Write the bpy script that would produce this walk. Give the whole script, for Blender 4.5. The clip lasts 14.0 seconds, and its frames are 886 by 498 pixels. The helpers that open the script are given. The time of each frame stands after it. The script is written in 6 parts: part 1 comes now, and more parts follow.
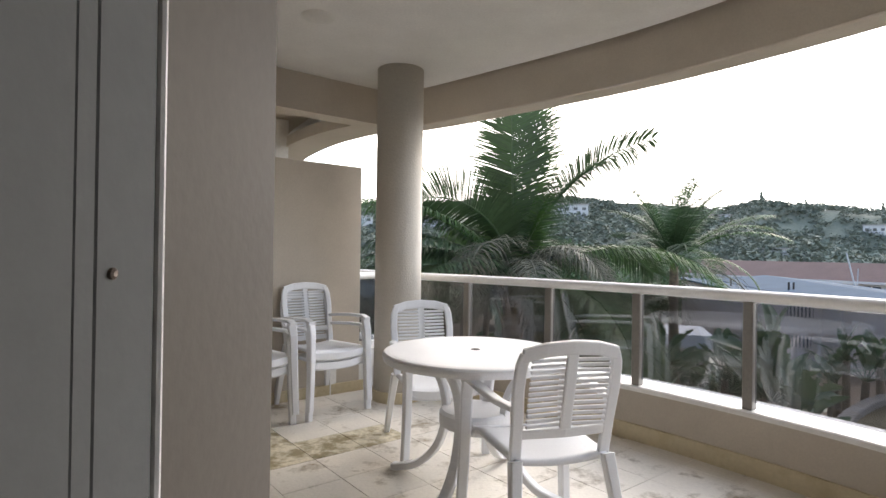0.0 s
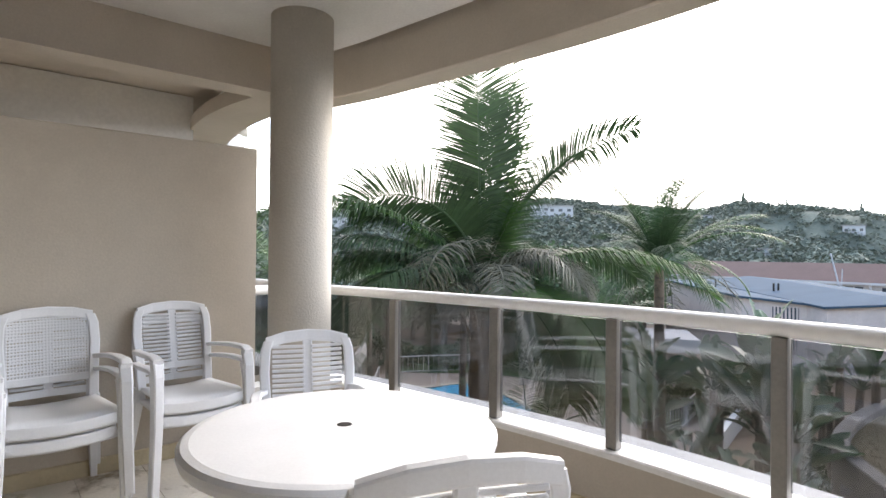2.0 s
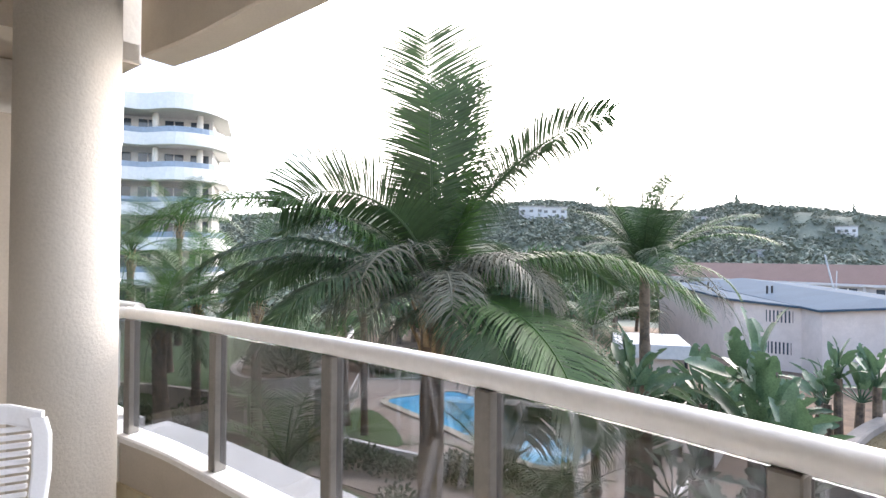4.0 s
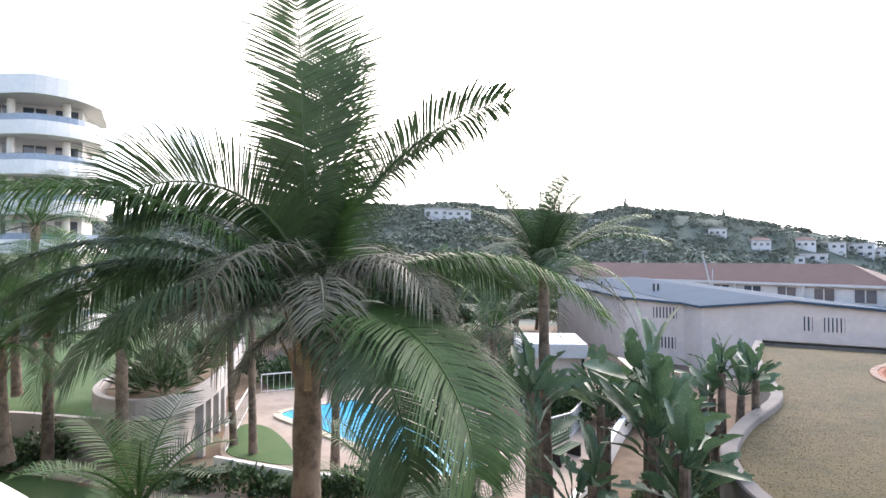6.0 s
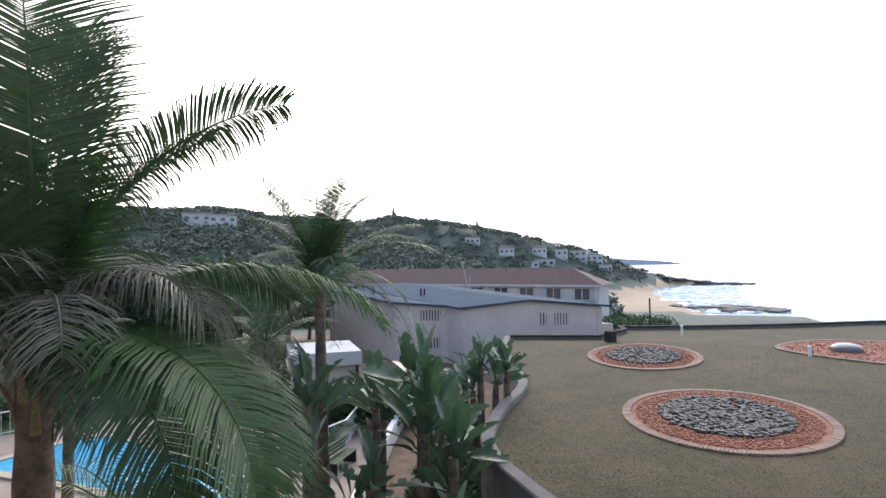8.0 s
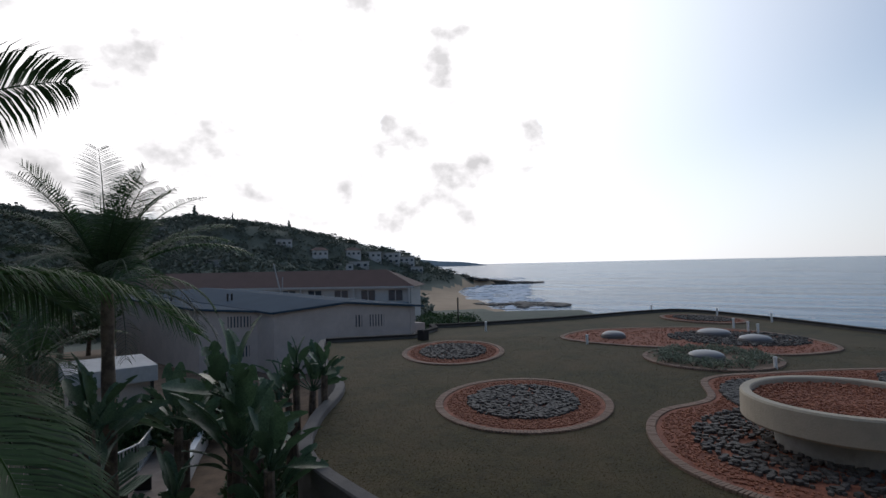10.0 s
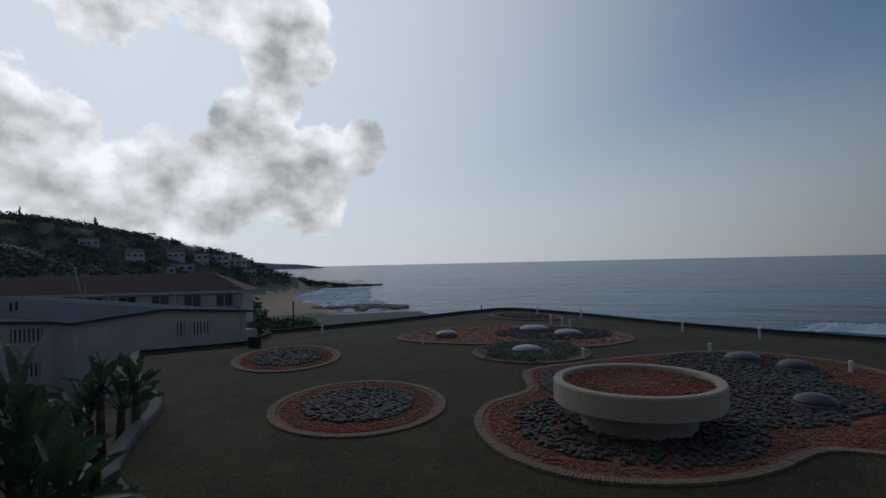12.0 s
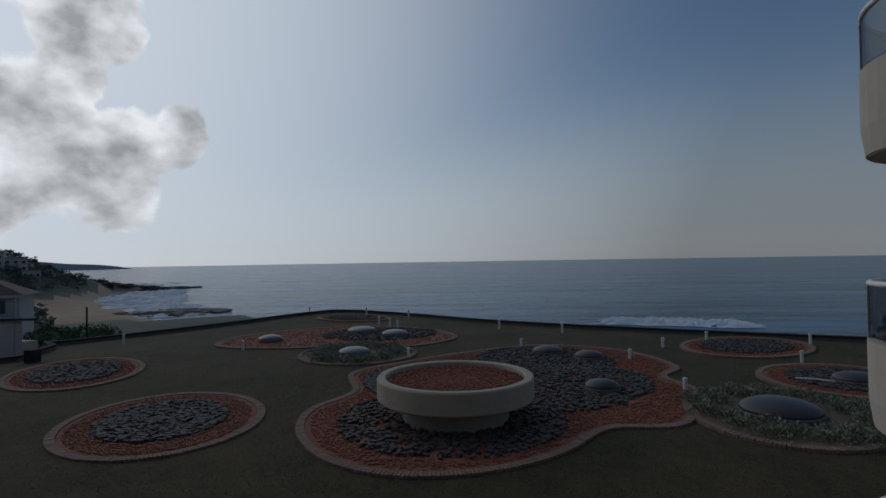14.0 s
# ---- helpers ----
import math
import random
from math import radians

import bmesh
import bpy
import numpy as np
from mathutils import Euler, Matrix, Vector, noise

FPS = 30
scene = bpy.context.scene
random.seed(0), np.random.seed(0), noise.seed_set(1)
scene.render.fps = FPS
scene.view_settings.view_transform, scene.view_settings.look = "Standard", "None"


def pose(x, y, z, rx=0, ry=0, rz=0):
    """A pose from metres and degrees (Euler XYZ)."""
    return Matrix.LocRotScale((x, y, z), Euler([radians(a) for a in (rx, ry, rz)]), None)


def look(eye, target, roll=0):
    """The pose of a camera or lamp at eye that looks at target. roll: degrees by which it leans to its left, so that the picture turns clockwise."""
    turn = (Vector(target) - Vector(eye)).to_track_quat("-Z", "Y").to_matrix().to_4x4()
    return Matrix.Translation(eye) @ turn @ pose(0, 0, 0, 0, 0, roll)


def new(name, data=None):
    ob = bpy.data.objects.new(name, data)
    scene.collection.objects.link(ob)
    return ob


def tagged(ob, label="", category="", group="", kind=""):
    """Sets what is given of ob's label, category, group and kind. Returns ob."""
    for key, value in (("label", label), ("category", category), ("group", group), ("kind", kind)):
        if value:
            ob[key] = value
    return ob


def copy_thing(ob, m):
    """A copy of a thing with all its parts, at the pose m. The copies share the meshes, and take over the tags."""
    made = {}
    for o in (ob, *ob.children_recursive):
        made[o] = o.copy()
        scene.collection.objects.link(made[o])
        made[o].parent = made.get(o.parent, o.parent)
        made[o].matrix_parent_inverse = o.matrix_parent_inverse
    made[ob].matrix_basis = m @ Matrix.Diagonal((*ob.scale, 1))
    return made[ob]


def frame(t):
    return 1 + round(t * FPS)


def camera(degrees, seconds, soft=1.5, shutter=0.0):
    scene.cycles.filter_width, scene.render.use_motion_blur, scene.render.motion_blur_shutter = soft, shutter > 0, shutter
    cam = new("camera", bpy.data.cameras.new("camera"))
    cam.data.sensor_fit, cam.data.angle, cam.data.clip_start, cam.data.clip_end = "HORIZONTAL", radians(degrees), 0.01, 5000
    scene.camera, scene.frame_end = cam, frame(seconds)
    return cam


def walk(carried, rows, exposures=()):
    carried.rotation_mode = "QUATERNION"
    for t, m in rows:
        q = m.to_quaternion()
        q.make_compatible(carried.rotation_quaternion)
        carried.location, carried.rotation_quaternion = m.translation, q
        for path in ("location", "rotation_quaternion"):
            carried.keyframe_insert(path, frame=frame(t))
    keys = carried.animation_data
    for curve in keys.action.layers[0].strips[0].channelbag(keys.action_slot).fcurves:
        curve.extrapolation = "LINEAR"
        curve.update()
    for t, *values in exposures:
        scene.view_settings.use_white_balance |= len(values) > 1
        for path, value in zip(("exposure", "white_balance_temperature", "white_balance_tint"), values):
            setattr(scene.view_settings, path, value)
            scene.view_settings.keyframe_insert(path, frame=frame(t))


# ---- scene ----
cam = camera(78.0, 14.0)
PATH = [
    (0, (-0.935, -2.912, 1.227), (-1.038, -0.915, 1.239), 0.80),
    (0.5, (-0.933, -2.656, 1.254), (-1.030, -0.659, 1.268), 0.80),
    (0.8, (-0.941, -2.490, 1.267), (-1.002, -0.491, 1.275), 0.80),
    (1, (-0.853, -2.409, 1.250), (-0.920, -0.411, 1.263), 0.80),
    (1.5, (-0.676, -2.092, 1.260), (-0.730, -0.093, 1.277), 0.70),
    (2, (-0.552, -1.776, 1.264), (-0.605, 0.223, 1.284), 0.50),
    (2.5, (-0.401, -1.489, 1.273), (-0.450, 0.510, 1.300), 0.40),
    (2.7, (-0.330, -1.368, 1.291), (-0.377, 0.631, 1.317), 0.40),
    (4.8, (0.248, -0.167, 1.322), (0.244, 1.833, 1.350), 0.20),
    (5, (0.269, -0.050, 1.323), (0.299, 1.949, 1.355), 0.20),
    (5.5, (0.328, 0.113, 1.329), (0.496, 2.106, 1.361), 0.15),
    (6, (0.416, 0.274, 1.322), (0.722, 2.250, 1.356), -0.10),
    (6.5, (0.380, 0.310, 1.330), (0.859, 2.251, 1.378), -0.25),
    (7, (0.370, 0.330, 1.340), (1.068, 2.204, 1.390), -0.48),
    (7.5, (0.345, 0.345, 1.340), (1.237, 2.134, 1.394), -0.63),
    (8, (0.320, 0.350, 1.340), (1.391, 2.038, 1.395), -0.86),
    (8.5, (0.295, 0.360, 1.340), (1.523, 1.937, 1.395), -1.07),
    (11, (0.210, 0.440, 1.340), (1.944, 1.436, 1.389), -1.17),
    (11.5, (0.230, 0.400, 1.340), (2.033, 1.263, 1.389), -1.16),
    (12, (0.260, 0.360, 1.340), (2.119, 1.095, 1.387), -1.28),
    (12.5, (0.290, 0.310, 1.340), (2.199, 0.906, 1.385), -1.15),
    (13, (0.320, 0.270, 1.340), (2.267, 0.726, 1.383), -0.83),
    (13.5, (0.340, 0.230, 1.340), (2.317, 0.532, 1.382), -0.86),
    (14, (0.360, 0.200, 1.340), (2.354, 0.345, 1.380), -0.92),
]
EXPOSURE = [(0.0, 1.24, 7250, 16), (1.0, 1.1, 7250, 16), (2.7, 1.72, 7050, 16), (4.8, 1.74, 7200, 20), (5.5, 1.62, 7200, 20), (7.0, 1.0, 7100, 19), (8.0, 0.58, 6900, 17), (8.7, -0.25, 6700, 15), (10.8, -1.84, 6350, 12), (11.5, -2.14, 6150, 10), (12.5, -2.58, 6150, 10), (14.0, -2.55, 6150, 10)]
walk(cam, [(t, look(eye, target, roll)) for t, eye, target, roll in PATH], EXPOSURE)

# ---- light ----
SUN_AZ, SUN_EL = 38.0, 24.0
world = bpy.data.worlds.new("sky_world")
scene.world = world
world.use_nodes = True
nt = world.node_tree
nt.nodes.clear()


def wn(kind, **props):
    n = nt.nodes.new(kind)
    for k, v in props.items():
        if k == "ins":
            for key, val in v.items():
                n.inputs[key].default_value = val
        elif k == "sky_type":
            n.sky_type = v
        elif k == "operation":
            n.operation = v
        elif k == "data_type":
            n.data_type = v
    return n


sky = wn("ShaderNodeTexSky", sky_type="NISHITA")
sky.sun_disc = False
sky.sun_elevation, sky.sun_rotation = radians(SUN_EL), radians(SUN_AZ)
sky.air_density, sky.dust_density, sky.ozone_density, sky.altitude = 1.0, 0.35, 1.6, 10.0
tc = wn("ShaderNodeTexCoord")
sun_dir = Vector((math.sin(radians(SUN_AZ)) * math.cos(radians(SUN_EL)), math.cos(radians(SUN_AZ)) * math.cos(radians(SUN_EL)), math.sin(radians(SUN_EL))))
# cumulus banks: (azimuth, elevation, radius in degrees)
CLOUDS = [(6, 18, 22), (23, 12, 6.5), (20, 20, 5), (29, 12.3, 4.5), (33.5, 10.8, 3.6), (28, 7.2, 5), (34, 7.2, 5), (40, 7.8, 5), (46, 8.0, 5), (50, 9.5, 5), (54, 7.0, 4), (49.2, 13, 3.6), (51.6, 16.2, 2.6),
          (52.2, 19.6, 3.0), (52.4, 23.5, 4.0), (55.2, 19.8, 2.4), (56.5, 11.5, 3.2), (60, 12.2, 2.6), (45.5, 25.5, 4), (36, 27, 7), (24, 28, 8)]
warp = wn("ShaderNodeMapping")
warp.inputs["Scale"].default_value = (1.0, 1.0, 1.35)
cl = wn("ShaderNodeTexNoise", ins={"Scale": 9.0, "Detail": 12.0, "Roughness": 0.56, "Distortion": 0.25})
cover = None
for c_az, c_el, c_r in CLOUDS:
    d = wn("ShaderNodeVectorMath", operation="DOT_PRODUCT")
    d.inputs[1].default_value = Vector((math.sin(radians(c_az)) * math.cos(radians(c_el)), math.cos(radians(c_az)) * math.cos(radians(c_el)), math.sin(radians(c_el))))
    nt.links.new(tc.outputs["Generated"], d.inputs[0])
    blob = wn("ShaderNodeMapRange", ins={"From Min": math.cos(radians(c_r * 1.55)), "From Max": 1.0, "To Min": 0.0, "To Max": 1.0})
    nt.links.new(d.outputs["Value"], blob.inputs["Value"])
    if cover is None:
        cover = blob.outputs["Result"]
    else:
        most_of = wn("ShaderNodeMath", operation="SMOOTH_MAX")
        most_of.inputs[2].default_value = 0.12
        nt.links.new(cover, most_of.inputs[0])
        nt.links.new(blob.outputs["Result"], most_of.inputs[1])
        cover = most_of.outputs[0]
thin = wn("ShaderNodeMapRange", ins={"From Min": 0.25, "From Max": 0.75, "To Min": -0.48, "To Max": 0.31})
add = wn("ShaderNodeMath", operation="ADD")
mask = wn("ShaderNodeMapRange", ins={"From Min": 0.34, "From Max": 0.52, "To Min": 0.0, "To Max": 0.96})
mask.interpolation_type = "SMOOTHSTEP"
dots = wn("ShaderNodeVectorMath", operation="DOT_PRODUCT")
dots.inputs[1].default_value = sun_dir
glow = wn("ShaderNodeMapRange", ins={"From Min": 0.78, "From Max": 1.0, "To Min": 24.0, "To Max": 34.0})
cl2 = wn("ShaderNodeTexNoise", ins={"Scale": 11.0, "Detail": 9.0, "Roughness": 0.52})
shade = wn("ShaderNodeMapRange", ins={"From Min": 0.72, "From Max": 1.28, "To Min": 1.65, "To Max": 0.6})
mul = wn("ShaderNodeMath", operation="MULTIPLY")
comb = wn("ShaderNodeCombineColor")
mix = wn("ShaderNodeMix", data_type="RGBA")
sep = wn("ShaderNodeSeparateXYZ")
haze = wn("ShaderNodeMapRange", ins={"From Min": 0.0, "From Max": 0.42, "To Min": 0.88, "To Max": 0.0})
haze.interpolation_type = "SMOOTHERSTEP"
lift = wn("ShaderNodeMapRange", ins={"From Min": 0.3, "From Max": 1.0, "To Min": 2.1, "To Max": 7.2})
hcol = wn("ShaderNodeVectorMath", operation="SCALE")
hcol.inputs[0].default_value = (5.2, 5.6, 6.0)
mixh = wn("ShaderNodeMix", data_type="RGBA")
bg = wn("ShaderNodeBackground", ins={"Strength": 0.095})
out = wn("ShaderNodeOutputWorld")
L = nt.links.new
L(tc.outputs["Generated"], warp.inputs["Vector"])
L(warp.outputs["Vector"], cl.inputs["Vector"])
L(warp.outputs["Vector"], cl2.inputs["Vector"])
L(tc.outputs["Generated"], dots.inputs[0])
L(cl.outputs["Fac"], thin.inputs["Value"])
L(thin.outputs["Result"], add.inputs[0])
L(cover, add.inputs[1])
L(add.outputs["Value"], mask.inputs["Value"])
L(dots.outputs["Value"], glow.inputs["Value"])
soft = wn("ShaderNodeMath", operation="MULTIPLY_ADD")
L(cl2.outputs["Fac"], soft.inputs[0])
soft.inputs[1].default_value = 1.6
low = wn("ShaderNodeMath", operation="SUBTRACT")
L(add.outputs["Value"], low.inputs[0])
low.inputs[1].default_value = 0.12
depth = wn("ShaderNodeMath", operation="MULTIPLY")
L(low.outputs["Value"], depth.inputs[0])
depth.inputs[1].default_value = 0.3
L(depth.outputs["Value"], soft.inputs[2])
L(soft.outputs["Value"], shade.inputs["Value"])
L(glow.outputs["Result"], mul.inputs[0])
L(shade.outputs["Result"], mul.inputs[1])
for k in ("Red", "Green", "Blue"):
    L(mul.outputs["Value"], comb.inputs[k])
L(mask.outputs["Result"], mix.inputs["Factor"])
L(tc.outputs["Generated"], sep.inputs[0])
L(sep.outputs["Z"], haze.inputs["Value"])
L(dots.outputs["Value"], lift.inputs["Value"])
L(lift.outputs["Result"], hcol.inputs["Scale"])
glare = wn("ShaderNodeMapRange", ins={"From Min": 0.35, "From Max": 1.02, "To Min": 0.0, "To Max": 0.95})
glare.interpolation_type = "SMOOTHSTEP"
L(dots.outputs["Value"], glare.inputs["Value"])
most = wn("ShaderNodeMath", operation="SMOOTH_MAX")
most.inputs[2].default_value = 0.45
L(haze.outputs["Result"], most.inputs[0])
L(glare.outputs["Result"], most.inputs[1])
L(most.outputs["Value"], mixh.inputs["Factor"])
sat = wn("ShaderNodeHueSaturation", ins={"Saturation": 1.12, "Value": 3.1})
L(sky.outputs["Color"], sat.inputs["Color"])
L(sat.outputs["Color"], mixh.inputs["A"])
L(hcol.outputs["Vector"], mixh.inputs["B"])
L(mixh.outputs["Result"], mix.inputs["A"])
L(comb.outputs["Color"], mix.inputs["B"])
L(mix.outputs["Result"], bg.inputs["Color"])
L(bg.outputs["Background"], out.inputs["Surface"])

sun = new("sun", bpy.data.lights.new("sun", "SUN"))
sun.data.energy, sun.data.angle, sun.data.color = 0.4, radians(5.0), (1.0, 0.93, 0.82)
sun.matrix_world = look(sun_dir * 100, (0, 0, 0))


# ---- materials ----
def material(name, color, rough=0.6, vary=0.15, scale=6.0, fine=60.0, bump=0.1, metal=0.0, hue=None, spec=0.5, island=0.0, rnd=0.0, sheen=0.0, trans=0.0):
    """Paint with variation at two scales, a fine relief, and changes from piece to piece."""
    m = bpy.data.materials.new(name)
    m.use_nodes = True
    t = m.node_tree
    p = t.nodes["Principled BSDF"]
    p.inputs["Roughness"].default_value = rough
    p.inputs["Metallic"].default_value = metal
    p.inputs["Specular IOR Level"].default_value = spec
    co = t.nodes.new("ShaderNodeTexCoord")
    n1 = t.nodes.new("ShaderNodeTexNoise")
    n1.inputs["Scale"].default_value, n1.inputs["Detail"].default_value = scale, 5.0
    n2 = t.nodes.new("ShaderNodeTexNoise")
    n2.inputs["Scale"].default_value, n2.inputs["Detail"].default_value = fine, 4.0
    t.links.new(co.outputs["Object"], n1.inputs["Vector"])
    t.links.new(co.outputs["Object"], n2.inputs["Vector"])
    s1 = t.nodes.new("ShaderNodeMath")
    s1.operation = "ADD"
    t.links.new(n1.outputs["Fac"], s1.inputs[0])
    t.links.new(n2.outputs["Fac"], s1.inputs[1])
    last = s1.outputs[0]
    for amount, node, sock in ((island, "ShaderNodeNewGeometry", "Random Per Island"), (rnd, "ShaderNodeObjectInfo", "Random")):
        if amount:
            g = t.nodes.new(node)
            mm = t.nodes.new("ShaderNodeMath")
            mm.operation = "MULTIPLY_ADD"
            mm.inputs[1].default_value = amount
            t.links.new(g.outputs[sock], mm.inputs[0])
            t.links.new(last, mm.inputs[2])
            last = mm.outputs[0]
    extra = island + rnd
    r = t.nodes.new("ShaderNodeMapRange")
    r.inputs["From Min"].default_value, r.inputs["From Max"].default_value = 0.65, 1.35 + extra
    t.links.new(last, r.inputs["Value"])
    mx = t.nodes.new("ShaderNodeMix")
    mx.data_type = "RGBA"
    c2 = hue or tuple(min(1.0, c * (1 + vary)) for c in color)
    c1 = tuple(c * (1 - vary) for c in color)
    mx.inputs["A"].default_value = (*c1, 1)
    mx.inputs["B"].default_value = (*c2, 1)
    t.links.new(r.outputs["Result"], mx.inputs["Factor"])
    t.links.new(mx.outputs["Result"], p.inputs["Base Color"])
    if bump:
        b = t.nodes.new("ShaderNodeBump")
        b.inputs["Strength"].default_value, b.inputs["Distance"].default_value = bump, 0.02
        t.links.new(n2.outputs["Fac"], b.inputs["Height"])
        t.links.new(b.outputs["Normal"], p.inputs["Normal"])
    if trans:
        tl = t.nodes.new("ShaderNodeBsdfTranslucent")
        t.links.new(mx.outputs["Result"], tl.inputs["Color"])
        ms = t.nodes.new("ShaderNodeMixShader")
        ms.inputs[0].default_value = trans
        t.links.new(p.outputs[0], ms.inputs[1])
        t.links.new(tl.outputs[0], ms.inputs[2])
        t.links.new(ms.outputs[0], t.nodes["Material Output"].inputs["Surface"])
    return m


def stained(name, base, stain, rough, scale, low, high, bump=0.15, fine=40.0, vary=0.08):
    """A base surface with blotchy stains of their own shape."""
    m = material(name, base, rough, vary, 3.0, fine, bump)
    t = m.node_tree
    p = t.nodes["Principled BSDF"]
    co = t.nodes.new("ShaderNodeTexCoord")
    n = t.nodes.new("ShaderNodeTexNoise")
    n.inputs["Scale"].default_value, n.inputs["Detail"].default_value, n.inputs["Roughness"].default_value = scale, 9.0, 0.7
    t.links.new(co.outputs["Object"], n.inputs["Vector"])
    r = t.nodes.new("ShaderNodeMapRange")
    r.inputs["From Min"].default_value, r.inputs["From Max"].default_value = low, high
    t.links.new(n.outputs["Fac"], r.inputs["Value"])
    mx = t.nodes.new("ShaderNodeMix")
    mx.data_type = "RGBA"
    old = p.inputs["Base Color"].links[0].from_socket
    t.links.new(old, mx.inputs["A"])
    mx.inputs["B"].default_value = (*stain, 1)
    t.links.new(r.outputs["Result"], mx.inputs["Factor"])
    t.links.new(mx.outputs["Result"], p.inputs["Base Color"])
    return m


M_PLASTER = stained("beige_plaster", (0.54, 0.48, 0.405), (0.46, 0.405, 0.335), 0.85, 1.3, 0.5, 0.8, 0.07, 90.0)
# Beige wall round the door; the dimness of the doorway is in this colour.
M_REVEAL = stained("beige_reveal_shade_in_colour", (0.11, 0.094, 0.079), (0.09, 0.077, 0.064), 0.7, 1.3, 0.5, 0.8, 0.05, 70.0)
M_COLUMN = stained("column_paint", (0.56, 0.52, 0.46), (0.47, 0.43, 0.37), 0.8, 1.5, 0.55, 0.8, 0.2, 80.0)
M_CEIL = stained("ceiling_paint", (0.74, 0.72, 0.69), (0.66, 0.63, 0.60), 0.9, 1.2, 0.5, 0.8, 0.08, 60.0)
M_FACADE = stained("white_facade_paint", (0.74, 0.73, 0.70), (0.62, 0.60, 0.56), 0.85, 0.8, 0.55, 0.85, 0.15, 30.0)
M_POOLHOUSE = stained("weathered_pale_render", (0.43, 0.39, 0.36), (0.32, 0.285, 0.26), 0.85, 0.7, 0.45, 0.75, 0.2, 25.0)
# White flats: colour warmed against blue skylight and greyed to stand for haze.
M_FLATS = stained("white_flats_haze_greyed", (0.60, 0.58, 0.55), (0.50, 0.48, 0.45), 0.85, 0.4, 0.55, 0.85, 0.1, 10.0)
M_TILE = stained("balcony_tile", (0.76, 0.71, 0.63), (0.30, 0.24, 0.16), 0.6, 3.4, 0.53, 0.66, 0.12, 50.0)
M_TILE_DIRTY = stained("mossy_balcony_tile", (0.68, 0.62, 0.48), (0.27, 0.22, 0.12), 0.65, 7.0, 0.43, 0.58, 0.15, 50.0)
for m in (M_TILE, M_TILE_DIRTY):
    place = m.node_tree.nodes.new("ShaderNodeNewGeometry")
    for k in [k for k in m.node_tree.links if k.from_node.type == "TEX_COORD"]:
        m.node_tree.links.new(place.outputs["Position"], k.to_socket)
M_GROUT = stained("grout", (0.66, 0.60, 0.50), (0.42, 0.34, 0.22), 0.9, 5.0, 0.5, 0.7)
M_SKIRT = stained("yellowed_skirting_tile", (0.60, 0.51, 0.34), (0.47, 0.38, 0.22), 0.5, 4.0, 0.5, 0.75)
M_SILL = stained("chipped_white_sill", (0.80, 0.79, 0.76), (0.50, 0.47, 0.42), 0.6, 9.0, 0.66, 0.72)
M_PLASTIC = material("white_plastic", (0.80, 0.81, 0.83), 0.42, 0.04, 4.0, 120.0, 0.03)
M_RAILW = material("white_rail_paint", (0.88, 0.87, 0.85), 0.4, 0.05, 5.0, 40.0, 0.04)
M_POST = material("bronze_aluminium", (0.21, 0.195, 0.175), 0.4, 0.12, 8.0, 60.0, 0.04, metal=0.5)
# Light door frame; its dim indoor shade is put into the base colour.
M_DOOR = material("door_aluminium_shade_in_colour", (0.15, 0.156, 0.155), 0.75, 0.05, 4.0, 50.0, 0.03, spec=0.15)
M_SCREW = material("dark_screw_metal", (0.16, 0.13, 0.11), 0.5, 0.2, 90.0, 200.0, 0.1, metal=0.7)
M_LAMPGLASS = material("frosted_lamp_glass", (0.66, 0.64, 0.60), 0.35, 0.06, 8.0, 50.0, 0.05)
M_FROND = material("palm_frond_green", (0.048, 0.108, 0.028), 0.52, 0.45, 1.6, 9.0, 0.1, spec=0.35, island=0.5, trans=0.32)
M_FROND_DARK = material("palm_frond_dark_green", (0.043, 0.082, 0.035), 0.52, 0.45, 1.6, 9.0, 0.1, spec=0.35, island=0.5, trans=0.22)
M_FROND_DRY = material("palm_frond_dry", (0.125, 0.13, 0.095), 0.6, 0.6, 2.0, 9.0, 0.1, island=0.5, trans=0.2)
M_TRUNK = stained("palm_trunk_bark", (0.17, 0.125, 0.09), (0.08, 0.06, 0.045), 0.9, 5.0, 0.45, 0.6, 0.8, 18.0)
M_HUSK = material("palm_husk", (0.24, 0.17, 0.10), 0.85, 0.4, 5.0, 30.0, 0.6)
M_PADDLE = material("strelitzia_leaf", (0.045, 0.10, 0.05), 0.42, 0.4, 3.0, 25.0, 0.12, hue=(0.10, 0.175, 0.095), trans=0.25)
M_SHRUB = material("shrub_leaves", (0.045, 0.085, 0.03), 0.55, 0.5, 2.0, 14.0, 0.2, island=0.6, trans=0.15)
M_SHRUB_GREY = material("grey_green_succulent", (0.22, 0.25, 0.17), 0.7, 0.35, 2.0, 14.0, 0.3, island=0.5)
M_GRASS = stained("green_lawn", (0.042, 0.095, 0.024), (0.07, 0.11, 0.032), 0.9, 0.5, 0.4, 0.7, 0.9, 30.0)
M_DRYLAWN = stained("dry_roof_lawn", (0.042, 0.035, 0.0095), (0.082, 0.056, 0.022), 0.95, 0.45, 0.40, 0.70, 0.9, 14.0, 0.6)
M_BLADE = material("dry_grass_blade", (0.074, 0.061, 0.019), 0.9, 0.35, 0.5, 6.0, 0.0, hue=(0.125, 0.09, 0.039), island=0.6, trans=0.45)
M_EARTH = stained("garden_earth", (0.19, 0.125, 0.08), (0.10, 0.07, 0.045), 0.95, 1.2, 0.45, 0.65, 0.6, 15.0)
M_PATH = stained("sandy_paving", (0.34, 0.265, 0.21), (0.25, 0.19, 0.15), 0.85, 0.9, 0.45, 0.65, 0.3, 20.0)
